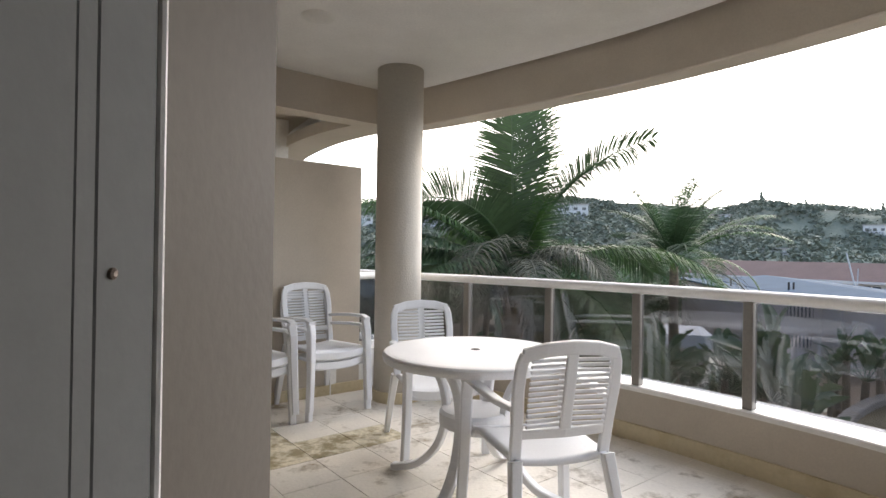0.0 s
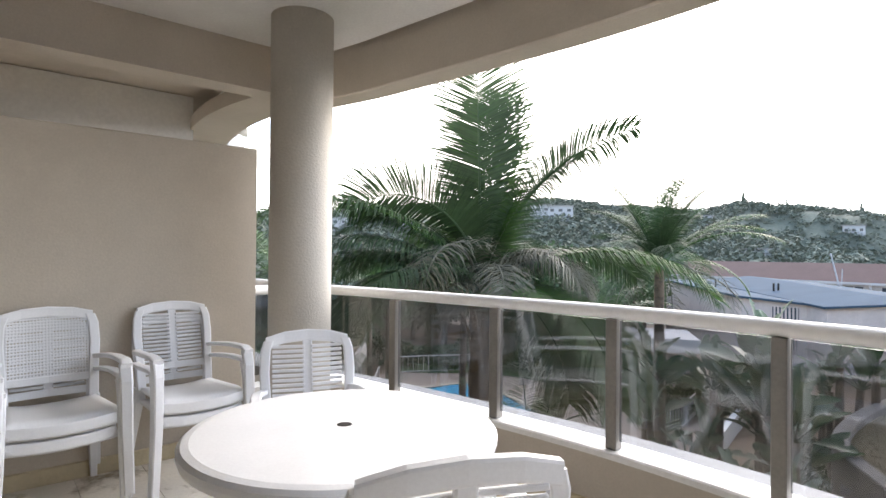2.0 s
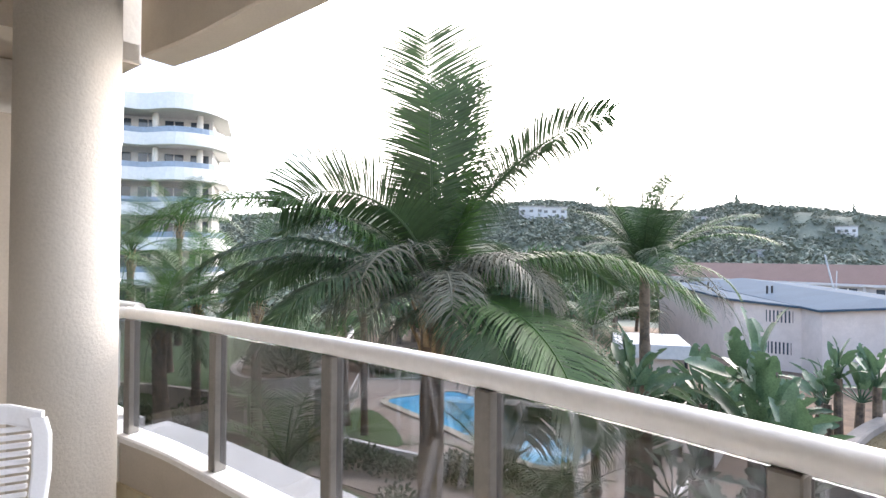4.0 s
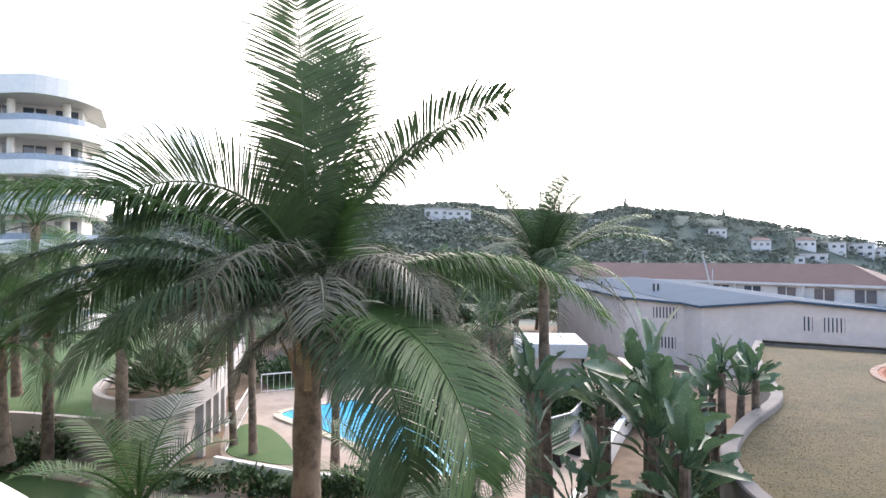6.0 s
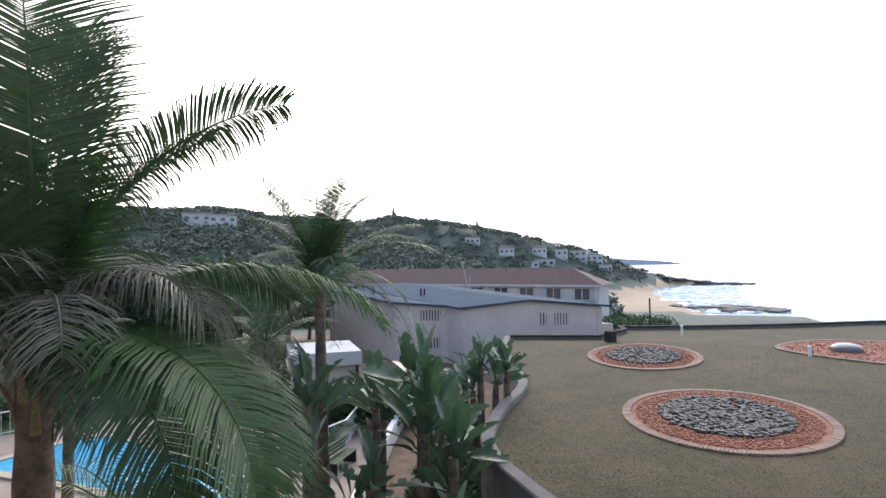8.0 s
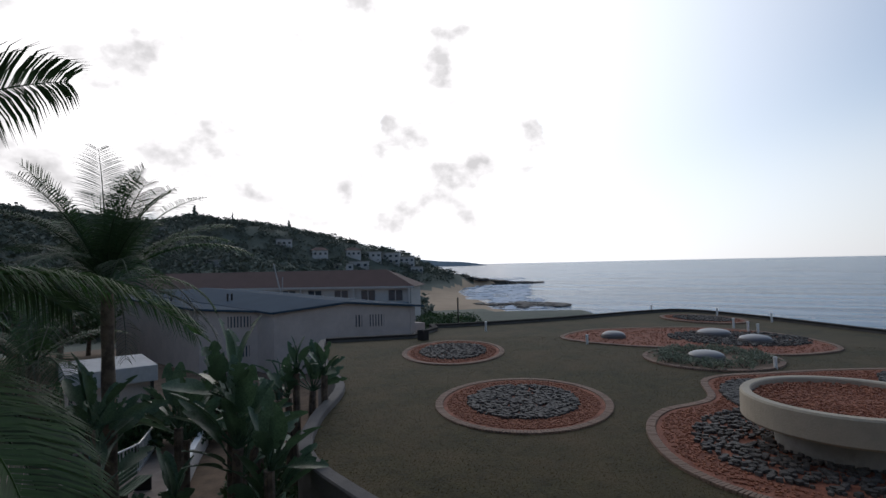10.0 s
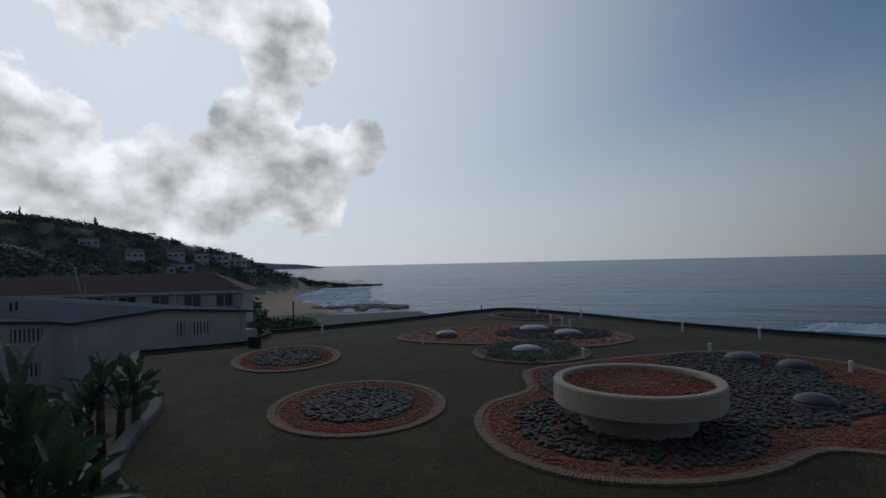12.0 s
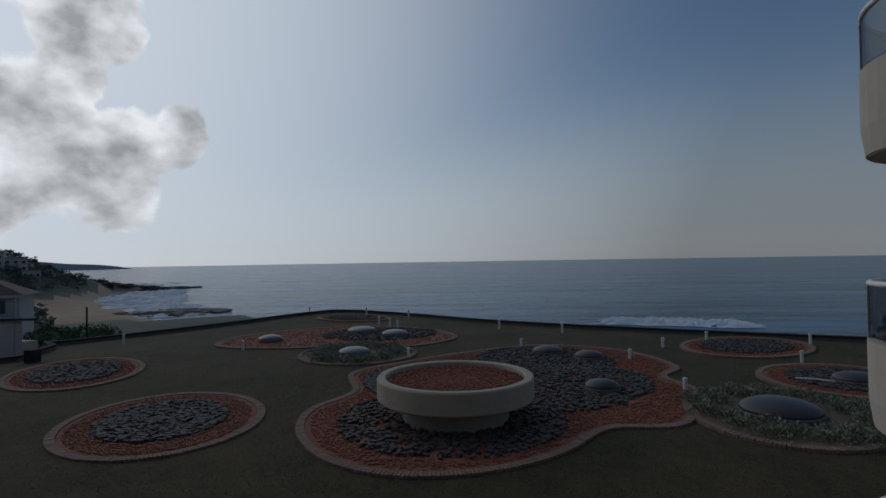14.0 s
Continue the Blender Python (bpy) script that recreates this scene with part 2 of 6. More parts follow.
M_POOLTILE = material("pool_tile", (0.22, 0.70, 0.92), 0.3, 0.2, 1.2, 12.0, 0.05)
M_CONC = stained("grey_concrete", (0.33, 0.305, 0.28), (0.20, 0.19, 0.17), 0.9, 0.9, 0.45, 0.7, 0.4, 20.0)
M_RETAIN = stained("weathered_dark_concrete", (0.135, 0.122, 0.113), (0.085, 0.077, 0.072), 0.9, 1.1, 0.45, 0.7, 0.4, 20.0)
M_PLANTER = stained("cream_planter_concrete", (0.46, 0.395, 0.30), (0.35, 0.295, 0.22), 0.85, 1.6, 0.5, 0.75, 0.3, 30.0)
M_REDGRAVEL = material("red_gravel", (0.24, 0.07, 0.035), 0.9, 0.5, 2.0, 26.0, 1.0, hue=(0.38, 0.14, 0.08))
M_REDCHIP = material("red_chip", (0.27, 0.075, 0.038), 0.85, 0.45, 3.0, 40.0, 0.3, hue=(0.38, 0.145, 0.075), island=0.8)
M_DARKROCK = material("dark_river_rock", (0.080, 0.071, 0.063), 0.75, 0.45, 3.0, 30.0, 0.4, island=0.8)
M_BRICK = material("clay_edging_brick", (0.26, 0.17, 0.12), 0.85, 0.25, 6.0, 50.0, 0.3, rnd=0.7)
M_BRICK_S = material("clay_edging_brick_row", (0.26, 0.17, 0.12), 0.85, 0.25, 6.0, 50.0, 0.3, island=0.7)
# Lighter copy of the smoked dome: the sky's reflection is painted into it.
M_DOME_PALE = material("acrylic_dome_sky_sheen", (0.15, 0.145, 0.15), 0.35, 0.1, 2.0, 30.0, 0.02)
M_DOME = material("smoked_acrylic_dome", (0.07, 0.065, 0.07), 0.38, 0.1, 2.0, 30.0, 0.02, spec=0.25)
M_PIPE = material("white_vent_pipe", (0.70, 0.69, 0.66), 0.5, 0.06, 6.0, 40.0, 0.05)
M_DARKTRIM = material("dark_capping", (0.035, 0.032, 0.030), 0.9, 0.2, spec=0.15)
M_ROOFBLUE = material("blue_grey_sheet_roof", (0.045, 0.075, 0.105), 0.85, 0.12, 0.6, 8.0, 0.1, spec=0.05)
M_ROOFTILE = material("brown_tile_roof", (0.115, 0.064, 0.053), 0.8, 0.25, 0.7, 6.0, 0.5, island=0.4)
M_LILAC = stained("pinkish_grey_render", (0.54, 0.455, 0.405), (0.45, 0.375, 0.33), 0.9, 0.6, 0.45, 0.7, 0.2, 15.0)
# White walls, greyed in the base colour to stand in for haze.
M_WHITEWALL = material("white_wall_haze_greyed", (0.43, 0.42, 0.41), 0.8, 0.12, 0.5, 6.0, 0.05)
M_WINDOW = material("dark_window_glass", (0.05, 0.06, 0.075), 0.08, 0.2, 0.5, 4.0, 0.0)
M_BLUEGLASS = material("blue_balcony_glass", (0.17, 0.22, 0.28), 0.25, 0.2, 0.5, 4.0, 0.0)
# Foliage lightened and greyed: aerial haze over the hill is in this colour.
M_WOODS = material("woodland_haze_in_colour", (0.125, 0.14, 0.105), 0.95, 0.35, 0.03, 0.9, 0.8, island=0.8)
for n in M_WOODS.node_tree.nodes:
    if n.type == "BUMP":
        n.inputs["Distance"].default_value = 0.3
M_SAND = stained("beach_sand", (0.40, 0.285, 0.18), (0.31, 0.22, 0.14), 0.9, 0.05, 0.45, 0.65, 0.3, 1.0)
M_ROCK = stained("shore_rock", (0.10, 0.085, 0.07), (0.05, 0.045, 0.04), 0.8, 0.2, 0.45, 0.6, 0.9, 2.0)
# Pale blue-grey is distance haze painted into the headland's colour.
M_HEADLAND = material("headland_haze_in_colour", (0.42, 0.46, 0.48), 1.0, 0.1, 0.002, 0.02, 0.0)
M_FOAM = material("sea_foam", (0.80, 0.82, 0.84), 0.8, 0.08, 0.3, 2.0, 0.5)
M_STEEL = material("galvanised_rail", (0.60, 0.60, 0.58), 0.4, 0.08, 6.0, 40.0, 0.05, metal=0.3)


def glass_material(name, tint, gloss=0.5, face_on=0.03):
    m = bpy.data.materials.new(name)
    m.use_nodes = True
    t = m.node_tree
    t.nodes.clear()
    o = t.nodes.new("ShaderNodeOutputMaterial")
    a = t.nodes.new("ShaderNodeBsdfTransparent")
    co = t.nodes.new("ShaderNodeTexCoord")
    n = t.nodes.new("ShaderNodeTexNoise")
    n.inputs["Scale"].default_value, n.inputs["Detail"].default_value = 2.5, 6.0
    t.links.new(co.outputs["Object"], n.inputs["Vector"])
    mx = t.nodes.new("ShaderNodeMix")
    mx.data_type = "RGBA"
    mx.inputs["A"].default_value = (*tint, 1)
    mx.inputs["B"].default_value = (*(c * 0.86 for c in tint), 1)
    t.links.new(n.outputs["Fac"], mx.inputs["Factor"])
    t.links.new(mx.outputs["Result"], a.inputs["Color"])
    g = t.nodes.new("ShaderNodeBsdfGlossy")
    g.inputs["Roughness"].default_value = 0.03
    f = t.nodes.new("ShaderNodeMath")
    f.operation = "MULTIPLY_ADD"
    lw = t.nodes.new("ShaderNodeLayerWeight")
    pw = t.nodes.new("ShaderNodeMath")
    pw.operation = "POWER"
    pw.inputs[1].default_value = 4.0
    t.links.new(lw.outputs["Facing"], pw.inputs[0])
    t.links.new(pw.outputs[0], f.inputs[0])
    f.inputs[1].default_value, f.inputs[2].default_value = gloss, face_on
    ms = t.nodes.new("ShaderNodeMixShader")
    t.links.new(f.outputs[0], ms.inputs[0])
    t.links.new(a.outputs[0], ms.inputs[1])
    t.links.new(g.outputs[0], ms.inputs[2])
    t.links.new(ms.outputs[0], o.inputs["Surface"])
    return m


M_GLASS = glass_material("smoked_balustrade_glass", (0.62, 0.63, 0.65), 0.35, 0.085)


def water_material(name, deep, rough, scales, strength, dist):
    m = bpy.data.materials.new(name)
    m.use_nodes = True
    t = m.node_tree
    p = t.nodes["Principled BSDF"]
    bands = t.nodes.new("ShaderNodeTexNoise")
    bands.inputs["Scale"].default_value, bands.inputs["Detail"].default_value = 1.0, 7.0
    bmap = t.nodes.new("ShaderNodeMapping")
    bmap.inputs["Scale"].default_value = (0.05, 0.008, 1.0)
    bmap.inputs["Rotation"].default_value = (0, 0, radians(-12))
    bco = t.nodes.new("ShaderNodeTexCoord")
    t.links.new(bco.outputs["Object"], bmap.inputs["Vector"])
    t.links.new(bmap.outputs["Vector"], bands.inputs["Vector"])
    brange = t.nodes.new("ShaderNodeMapRange")
    brange.inputs["From Min"].default_value, brange.inputs["From Max"].default_value = 0.38, 0.66
    t.links.new(bands.outputs["Fac"], brange.inputs["Value"])
    bmix = t.nodes.new("ShaderNodeMix")
    bmix.data_type = "RGBA"
    bmix.inputs["A"].default_value = (*(c * 0.7 for c in deep), 1)
    bmix.inputs["B"].default_value = (deep[0] * 3 + 0.05, deep[1] * 2.4, deep[2] * 2.0, 1)
    t.links.new(brange.outputs["Result"], bmix.inputs["Factor"])
    t.links.new(bmix.outputs["Result"], p.inputs["Base Color"])
    p.inputs["Roughness"].default_value = rough
    p.inputs["IOR"].default_value = 1.1
    p.inputs["Specular IOR Level"].default_value = 0.3
    co = t.nodes.new("ShaderNodeTexCoord")
    last = None
    for sc, st in scales:
        mp = t.nodes.new("ShaderNodeMapping")
        mp.inputs["Scale"].default_value = (sc, sc * 0.35, sc)
        mp.inputs["Rotation"].default_value = (0, 0, radians(20))
        n = t.nodes.new("ShaderNodeTexNoise")
        n.inputs["Scale"].default_value, n.inputs["Detail"].default_value = 1.0, 6.0
        t.links.new(co.outputs["Object"], mp.inputs["Vector"])
        t.links.new(mp.outputs["Vector"], n.inputs["Vector"])
        b = t.nodes.new("ShaderNodeBump")
        b.inputs["Strength"].default_value, b.inputs["Distance"].default_value = strength, st
        t.links.new(n.outputs["Fac"], b.inputs["Height"])
        if last:
            t.links.new(last.outputs["Normal"], b.inputs["Normal"])
        last = b
    t.links.new(last.outputs["Normal"], p.inputs["Normal"])
    return m


M_SEA = water_material("sea_water", (0.014, 0.095, 0.18), 0.2, ((0.12, 1.6), (0.6, 0.35)), 0.55, 1.0)
M_POOLWATER = glass_material("pool_water", (0.72, 0.93, 1.0), 0.12)


# ---- mesh helpers ----
def part(name, geo, mat, parent=None, label="", smooth=False):
    """Links a bmesh, a mesh or (verts, faces) as one mesh object, under a thing or a part."""
    if isinstance(geo, bmesh.types.BMesh):
        me = bpy.data.meshes.new(name)
        geo.to_mesh(me)
        geo.free()
    elif isinstance(geo, tuple):
        me = bpy.data.meshes.new(name)
        me.from_pydata([tuple(v) for v in geo[0]], [], [tuple(f) for f in geo[1]])
        me.update()
        if mat in (M_GLASS, M_POOLWATER):
            gb = bmesh.new()
            gb.from_mesh(me)
            bmesh.ops.recalc_face_normals(gb, faces=gb.faces)
            gb.to_mesh(me)
            gb.free()
    else:
        me = geo
    if mat and not me.materials:
        me.materials.append(mat)
    if smooth:
        for p in me.polygons:
            p.use_smooth = True
    ob = new(name, me)
    if parent:
        ob.parent = parent
    if label:
        ob["label"] = label
    return ob


def thing(name, label, category, group="", kind="", at=None):
    ob = new(name)
    if at:
        ob.matrix_basis = at
    return tagged(ob, label, category, group, kind)


def box(bm, x0, y0, z0, x1, y1, z1, bevel=0.0, m=None, seg=1):
    r = bmesh.ops.create_cube(bm, size=1.0)
    mt = Matrix.LocRotScale(((x0 + x1) / 2, (y0 + y1) / 2, (z0 + z1) / 2), None, (x1 - x0, y1 - y0, z1 - z0))
    bmesh.ops.transform(bm, matrix=mt, verts=r["verts"])
    vs = r["verts"]
    if bevel:
        es = list({e for v in vs for e in v.link_edges})
        rr = bmesh.ops.bevel(bm, geom=es, offset=bevel, segments=seg, affect="EDGES", profile=0.6)
        vs = list({v for f in rr["faces"] for v in f.verts} | {v for v in vs if v.is_valid})
    if m is not None:
        bmesh.ops.transform(bm, matrix=m, verts=[v for v in vs if v.is_valid])
    return bm


def boxed(*a, **k):
    return box(bmesh.new(), *a, **k)


def lathe(profile, n=32, cx=0.0, cy=0.0):
    """Turns (radius, z) rows about the upright axis."""
    vs, fs = [], []
    for r, z in profile:
        for i in range(n):
            a = 2 * math.pi * i / n
            vs.append((cx + r * math.cos(a), cy + r * math.sin(a), z))
    for j in range(len(profile) - 1):
        for i in range(n):
            k = (i + 1) % n
            fs.append((j * n + i, j * n + k, (j + 1) * n + k, (j + 1) * n + i))
    fs.append(tuple(range(n - 1, -1, -1)))
    fs.append(tuple((len(profile) - 1) * n + i for i in range(n)))
    return vs, fs


def smooth_line(pts, steps=6, closed=False):
    """A Catmull-Rom line through the points."""
    n, res = len(pts), []
    P = [Vector(p) for p in pts]
    for i in range(n if closed else n - 1):
        if closed:
            a, b, c, d = P[i - 1], P[i], P[(i + 1) % n], P[(i + 2) % n]
        else:
            a, b, c, d = P[max(i - 1, 0)], P[i], P[i + 1], P[min(i + 2, n - 1)]
        for k in range(steps):
            t = k / steps
            res.append(0.5 * ((2 * b) + (c - a) * t + (2 * a - 5 * b + 4 * c - d) * t * t + (3 * b - a - 3 * c + d) * t ** 3))
    if not closed:
        res.append(P[-1].copy())
    return res


def normals2(line, closed=False):
    """Unit normals, to the left of the way along the line."""
    res, n = [], len(line)
    for i in range(n):
        a = line[(i - 1) % n] if closed else line[max(i - 1, 0)]
        b = line[(i + 1) % n] if closed else line[min(i + 1, n - 1)]
        d = (b - a)
        d = Vector((d.x, d.y)).normalized()
        res.append(Vector((-d.y, d.x)))
    return res


def ribbon(line, profile, closed=False):
    """Sweeps a closed profile of (side, z) along a flat line; side is to the left."""
    ns = normals2(line, closed)
    vs, fs, m = [], [], len(profile)
    for p, nn in zip(line, ns):
        for s, z in profile:
            vs.append((p.x + nn.x * s, p.y + nn.y * s, z))
    n = len(line)
    for i in range(n if closed else n - 1):
        j = (i + 1) % n
        for k in range(m):
            l = (k + 1) % m
            fs.append((i * m + k, j * m + k, j * m + l, i * m + l))
    if not closed:
        fs.append(tuple(range(m - 1, -1, -1)))
        fs.append(tuple((n - 1) * m + k for k in range(m)))
    return vs, fs


def tube(path, radius, n=8, taper=None):
    """A round tube along points in space; taper gives the radius from row to row."""
    vs, fs = [], []
    P = [Vector(p) for p in path]
    for i, p in enumerate(P):
        d = (P[min(i + 1, len(P) - 1)] - P[max(i - 1, 0)]).normalized()
        a = d.cross(Vector((0, 0, 1)) if abs(d.z) < 0.95 else Vector((1, 0, 0))).normalized()
        b = d.cross(a)
        r = taper(i / (len(P) - 1)) if taper else radius
        for k in range(n):
            t = 2 * math.pi * k / n
            vs.append(p + a * r * math.cos(t) + b * r * math.sin(t))
    for i in range(len(P) - 1):
        for k in range(n):
            l = (k + 1) % n
            fs.append((i * n + k, i * n + l, (i + 1) * n + l, (i + 1) * n + k))
    fs.append(tuple(range(n)))
    fs.append(tuple((len(P) - 1) * n + k for k in range(n - 1, -1, -1)))
    return vs, fs


def joined(*geos):
    vs, fs = [], []
    for v, f in geos:
        o = len(vs)
        vs.extend(v)
        fs.extend(tuple(i + o for i in q) for q in f)
    return vs, fs


def plate(line, z0, z1):
    """A flat slab with the outline of a closed line."""
    n = len(line)
    if sum(a.x * b.y - b.x * a.y for a, b in zip(line, line[1:] + line[:1])) < 0:
        line = line[::-1]
    vs = [(p.x, p.y, z0) for p in line] + [(p.x, p.y, z1) for p in line]
    fs = [tuple(range(n - 1, -1, -1)), tuple(range(n, 2 * n))]
    fs += [(i, (i + 1) % n, n + (i + 1) % n, n + i) for i in range(n)]
    return vs, fs


def inside(p, line):
    c, n = False, len(line)
    for i in range(n):
        a, b = line[i], line[i - 1]
        if (a.y > p[1]) != (b.y > p[1]) and p[0] < (b.x - a.x) * (p[1] - a.y) / (b.y - a.y) + a.x:
            c = not c
    return c


rng = random.Random(7)
V = Vector


# ---- the building: wavy balcony edge, floor by floor ----
OWN = smooth_line([(-1.68, 2.33), (-1.3, 2.08), (-0.957, 1.81), (-0.331, 1.30), (0.19, 0.83), (0.66, 0.30), (1.02, -0.2), (1.28, -0.7), (1.45, -1.3), (1.55, -2.1), (1.62, -3.0)], 6)
LEFT = smooth_line([(-16.5, 25.0), (-14.6, 22.5), (-13.2, 20.3), (-12.6, 18.2), (-11.9, 16.0), (-11.2, 14.3), (-10.2, 13.9), (-9.0, 13.5), (-8.1, 12.4), (-7.2, 10.4), (-6.6, 8.6), (-6.2, 7.2), (-5.4, 6.9), (-4.9, 6.85), (-4.2, 6.3), (-3.52, 5.0), (-3.08, 4.13), (-2.54, 3.32), (-2.12, 2.86), (-1.75, 2.56)], 5)
RIGHT = smooth_line([(1.66, -3.1), (1.95, -3.7), (2.9, -4.3), (4.6, -4.3), (6.2, -4.02), (7.1, -4.3), (7.6, -5.1), (7.85, -6.6), (8.0, -9.0)], 5)
FULL = LEFT + OWN + RIGHT
CX, CY, CR = -1.545, 1.66, 0.193
U = V((-0.75, -0.66)).normalized()
NN = V((-0.66, 0.75)).normalized()
C2 = V((-1.62, 1.95))


# our own floor: tiles on a screed
floor_poly = [V((p.x, p.y)) for p in OWN] + [V((1.62, -3.6)), V((-7.6, -3.6)), V((-7.2, -3.0)), C2 + U * 0.3 + NN * 0.5]
floor = tagged(part("floor", plate(floor_poly, -0.28, -0.012), M_GROUT), "stained beige stone-tiled balcony floor", "floor", kind="structure")
ceil_poly = [V((p.x, p.y)) for p in OWN] + [V((1.62, -3.6)), V((-7.6, -3.6)), V((-8.0, -2.3)), C2 + U * 0.3 + NN * 1.02]
tagged(part("ceiling", plate(ceil_poly, 2.85, 2.92), M_CEIL), "smooth off-white painted balcony ceiling", "ceiling", kind="structure")
# beam along the edge, and the fascia of the storey above
tagged(part("trim_beam", ribbon(OWN, [(0.05, 2.43), (0.06, 2.42), (0.24, 2.42), (0.25, 2.43), (0.25, 3.06), (0.05, 3.06)]), M_PLASTER), "beige plastered curved edge beam", "beam", kind="structure")
lb = [C2 - U * 0.05, C2 + U * 7.5]
tagged(part("trim_beam_side", ribbon(lb, [(-0.52, 2.42), (-0.31, 2.42), (-0.33, 2.88), (-0.52, 2.88)]), M_PLASTER), "beige plastered beam above the privacy wall", "beam", kind="structure")
wl = [C2 + U * 0.26, C2 + U * 7.4]
tagged(part("wall_privacy", ribbon(wl, [(-0.30, -0.1), (-0.15, -0.1), (-0.15, 1.96), (-0.16, 1.97), (-0.29, 1.97), (-0.30, 1.96)]), M_PLASTER), "beige plastered privacy wall between balconies", "wall", kind="structure")
tagged(part("baseboard_privacy", ribbon([C2 + U * 0.22, C2 + U * 7.3], [(-0.15, 0.0), (-0.138, 0.0), (-0.138, 0.085), (-0.15, 0.09)]), M_SKIRT), "yellowed tile skirting along the privacy wall", "skirting", kind="structure")
tagged(part("column", lathe([(CR, -0.1), (CR, 2.86)], 48, CX, CY), M_COLUMN, smooth=False), "round beige plastered column", "column", kind="structure")
for p in bpy.data.objects["column"].data.polygons:
    p.use_smooth = len(p.vertices) == 4
tagged(part("baseboard_column", lathe([(CR + 0.012, 0.0), (CR + 0.012, 0.085), (CR + 0.004, 0.09)], 48, CX, CY), M_SKIRT), "yellowed tile skirting round the column", "skirting", kind="structure")
# kerb under the balustrade
tagged(part("kerb_wall", ribbon(OWN, [(-0.055, -0.3), (0.22, -0.3), (0.22, 0.325), (-0.055, 0.325)]), M_PLASTER), "beige plastered kerb under the balustrade", "kerb", kind="structure")
tagged(part("kerb_sill", ribbon(OWN, [(-0.065, 0.325), (0.235, 0.325), (0.235, 0.35), (0.228, 0.357), (-0.058, 0.357), (-0.065, 0.35)]), M_SILL), "white painted sill with chipped edges", "sill", kind="structure")
tagged(part("baseboard_kerb", ribbon(OWN, [(-0.07, 0.0), (-0.055, 0.0), (-0.055, 0.11), (-0.066, 0.11), (-0.07, 0.105)]), M_SKIRT), "yellowed stone skirting along the kerb", "skirting", kind="structure")


def along(line, d):
    """The point and unit direction d metres along a line."""
    for a, b in zip(line, line[1:]):
        l = (b - a).length
        if d <= l:
            return a + (b - a) * (d / l), (b - a).normalized()
        d -= l
    return line[-1].copy(), (line[-1] - line[-2]).normalized()


def length(line):
    return sum((b - a).length for a, b in zip(line, line[1:]))


def balustrade(line, z, posts, label, sides=None):
    """White handrail on bronze posts with smoked glass between them."""
    b = thing("balustrade", label, "balustrade")
    part("handrail", ribbon(line, [(0.034 * math.cos(a), z + 1.0 + 0.034 * math.sin(a)) for a in (2 * math.pi * i / 12 for i in range(12))]), M_RAILW, b, "thick white painted handrail", smooth=True)
    for d in posts:
        p, t = along(line, d)
        m = Matrix.Translation((p.x, p.y, 0)) @ Matrix.Rotation(math.atan2(t.y, t.x), 4, "Z")
        part("post", boxed(-0.028, -0.03, z + 0.357, 0.028, 0.03, z + 0.968, 0.004, m), M_POST, b)
    for a, c in zip(posts, posts[1:]):
        n = max(2, int((c - a) / 0.15))
        seg = [along(line, a + 0.032 + (c - a - 0.064) * i / n)[0] for i in range(n + 1)]
        g = part("glass_panel", ribbon(seg, [(-0.004, z + 0.40), (0.004, z + 0.40), (0.004, z + 0.962), (-0.004, z + 0.962)]), M_GLASS, b, "smoked glass panel")
        g.visible_shadow = False
    return b


def where(line, x, y):
    """How far along the line the nearest point to (x, y) lies."""
    best, d = (1e9, 0), 0
    for a, b in zip(line, line[1:]):
        l = (b - a).length
        for k in range(10):
            q = a + (b - a) * k / 10
            best = min(best, ((q.x - x) ** 2 + (q.y - y) ** 2, d + l * k / 10))
        d += l
    return best[1]


own_posts = [0.05] + [where(OWN, x, y) for x, y in ((-0.957, 1.81), (-0.331, 1.30), (0.19, 0.83), (0.66, 0.30), (1.05, -0.26), (1.35, -0.95), (1.5, -1.7))] + [length(OWN) - 0.1]
balustrade(OWN, 0.0, own_posts, "curved balustrade of white rail, bronze posts and smoked glass")
KS = [V((-2.2, 1.75)), V((-1.98, 2.05)), V((-1.72, 2.36))]
tagged(part("kerb_return", ribbon(KS, [(-0.1, -0.3), (0.05, -0.3), (0.05, 0.34), (-0.1, 0.34)]), M_SILL), "white painted kerb return beside the column", "kerb", kind="structure")
balustrade(KS, 0.0, [0.06, length(KS) - 0.12], "short balustrade return beside the column")

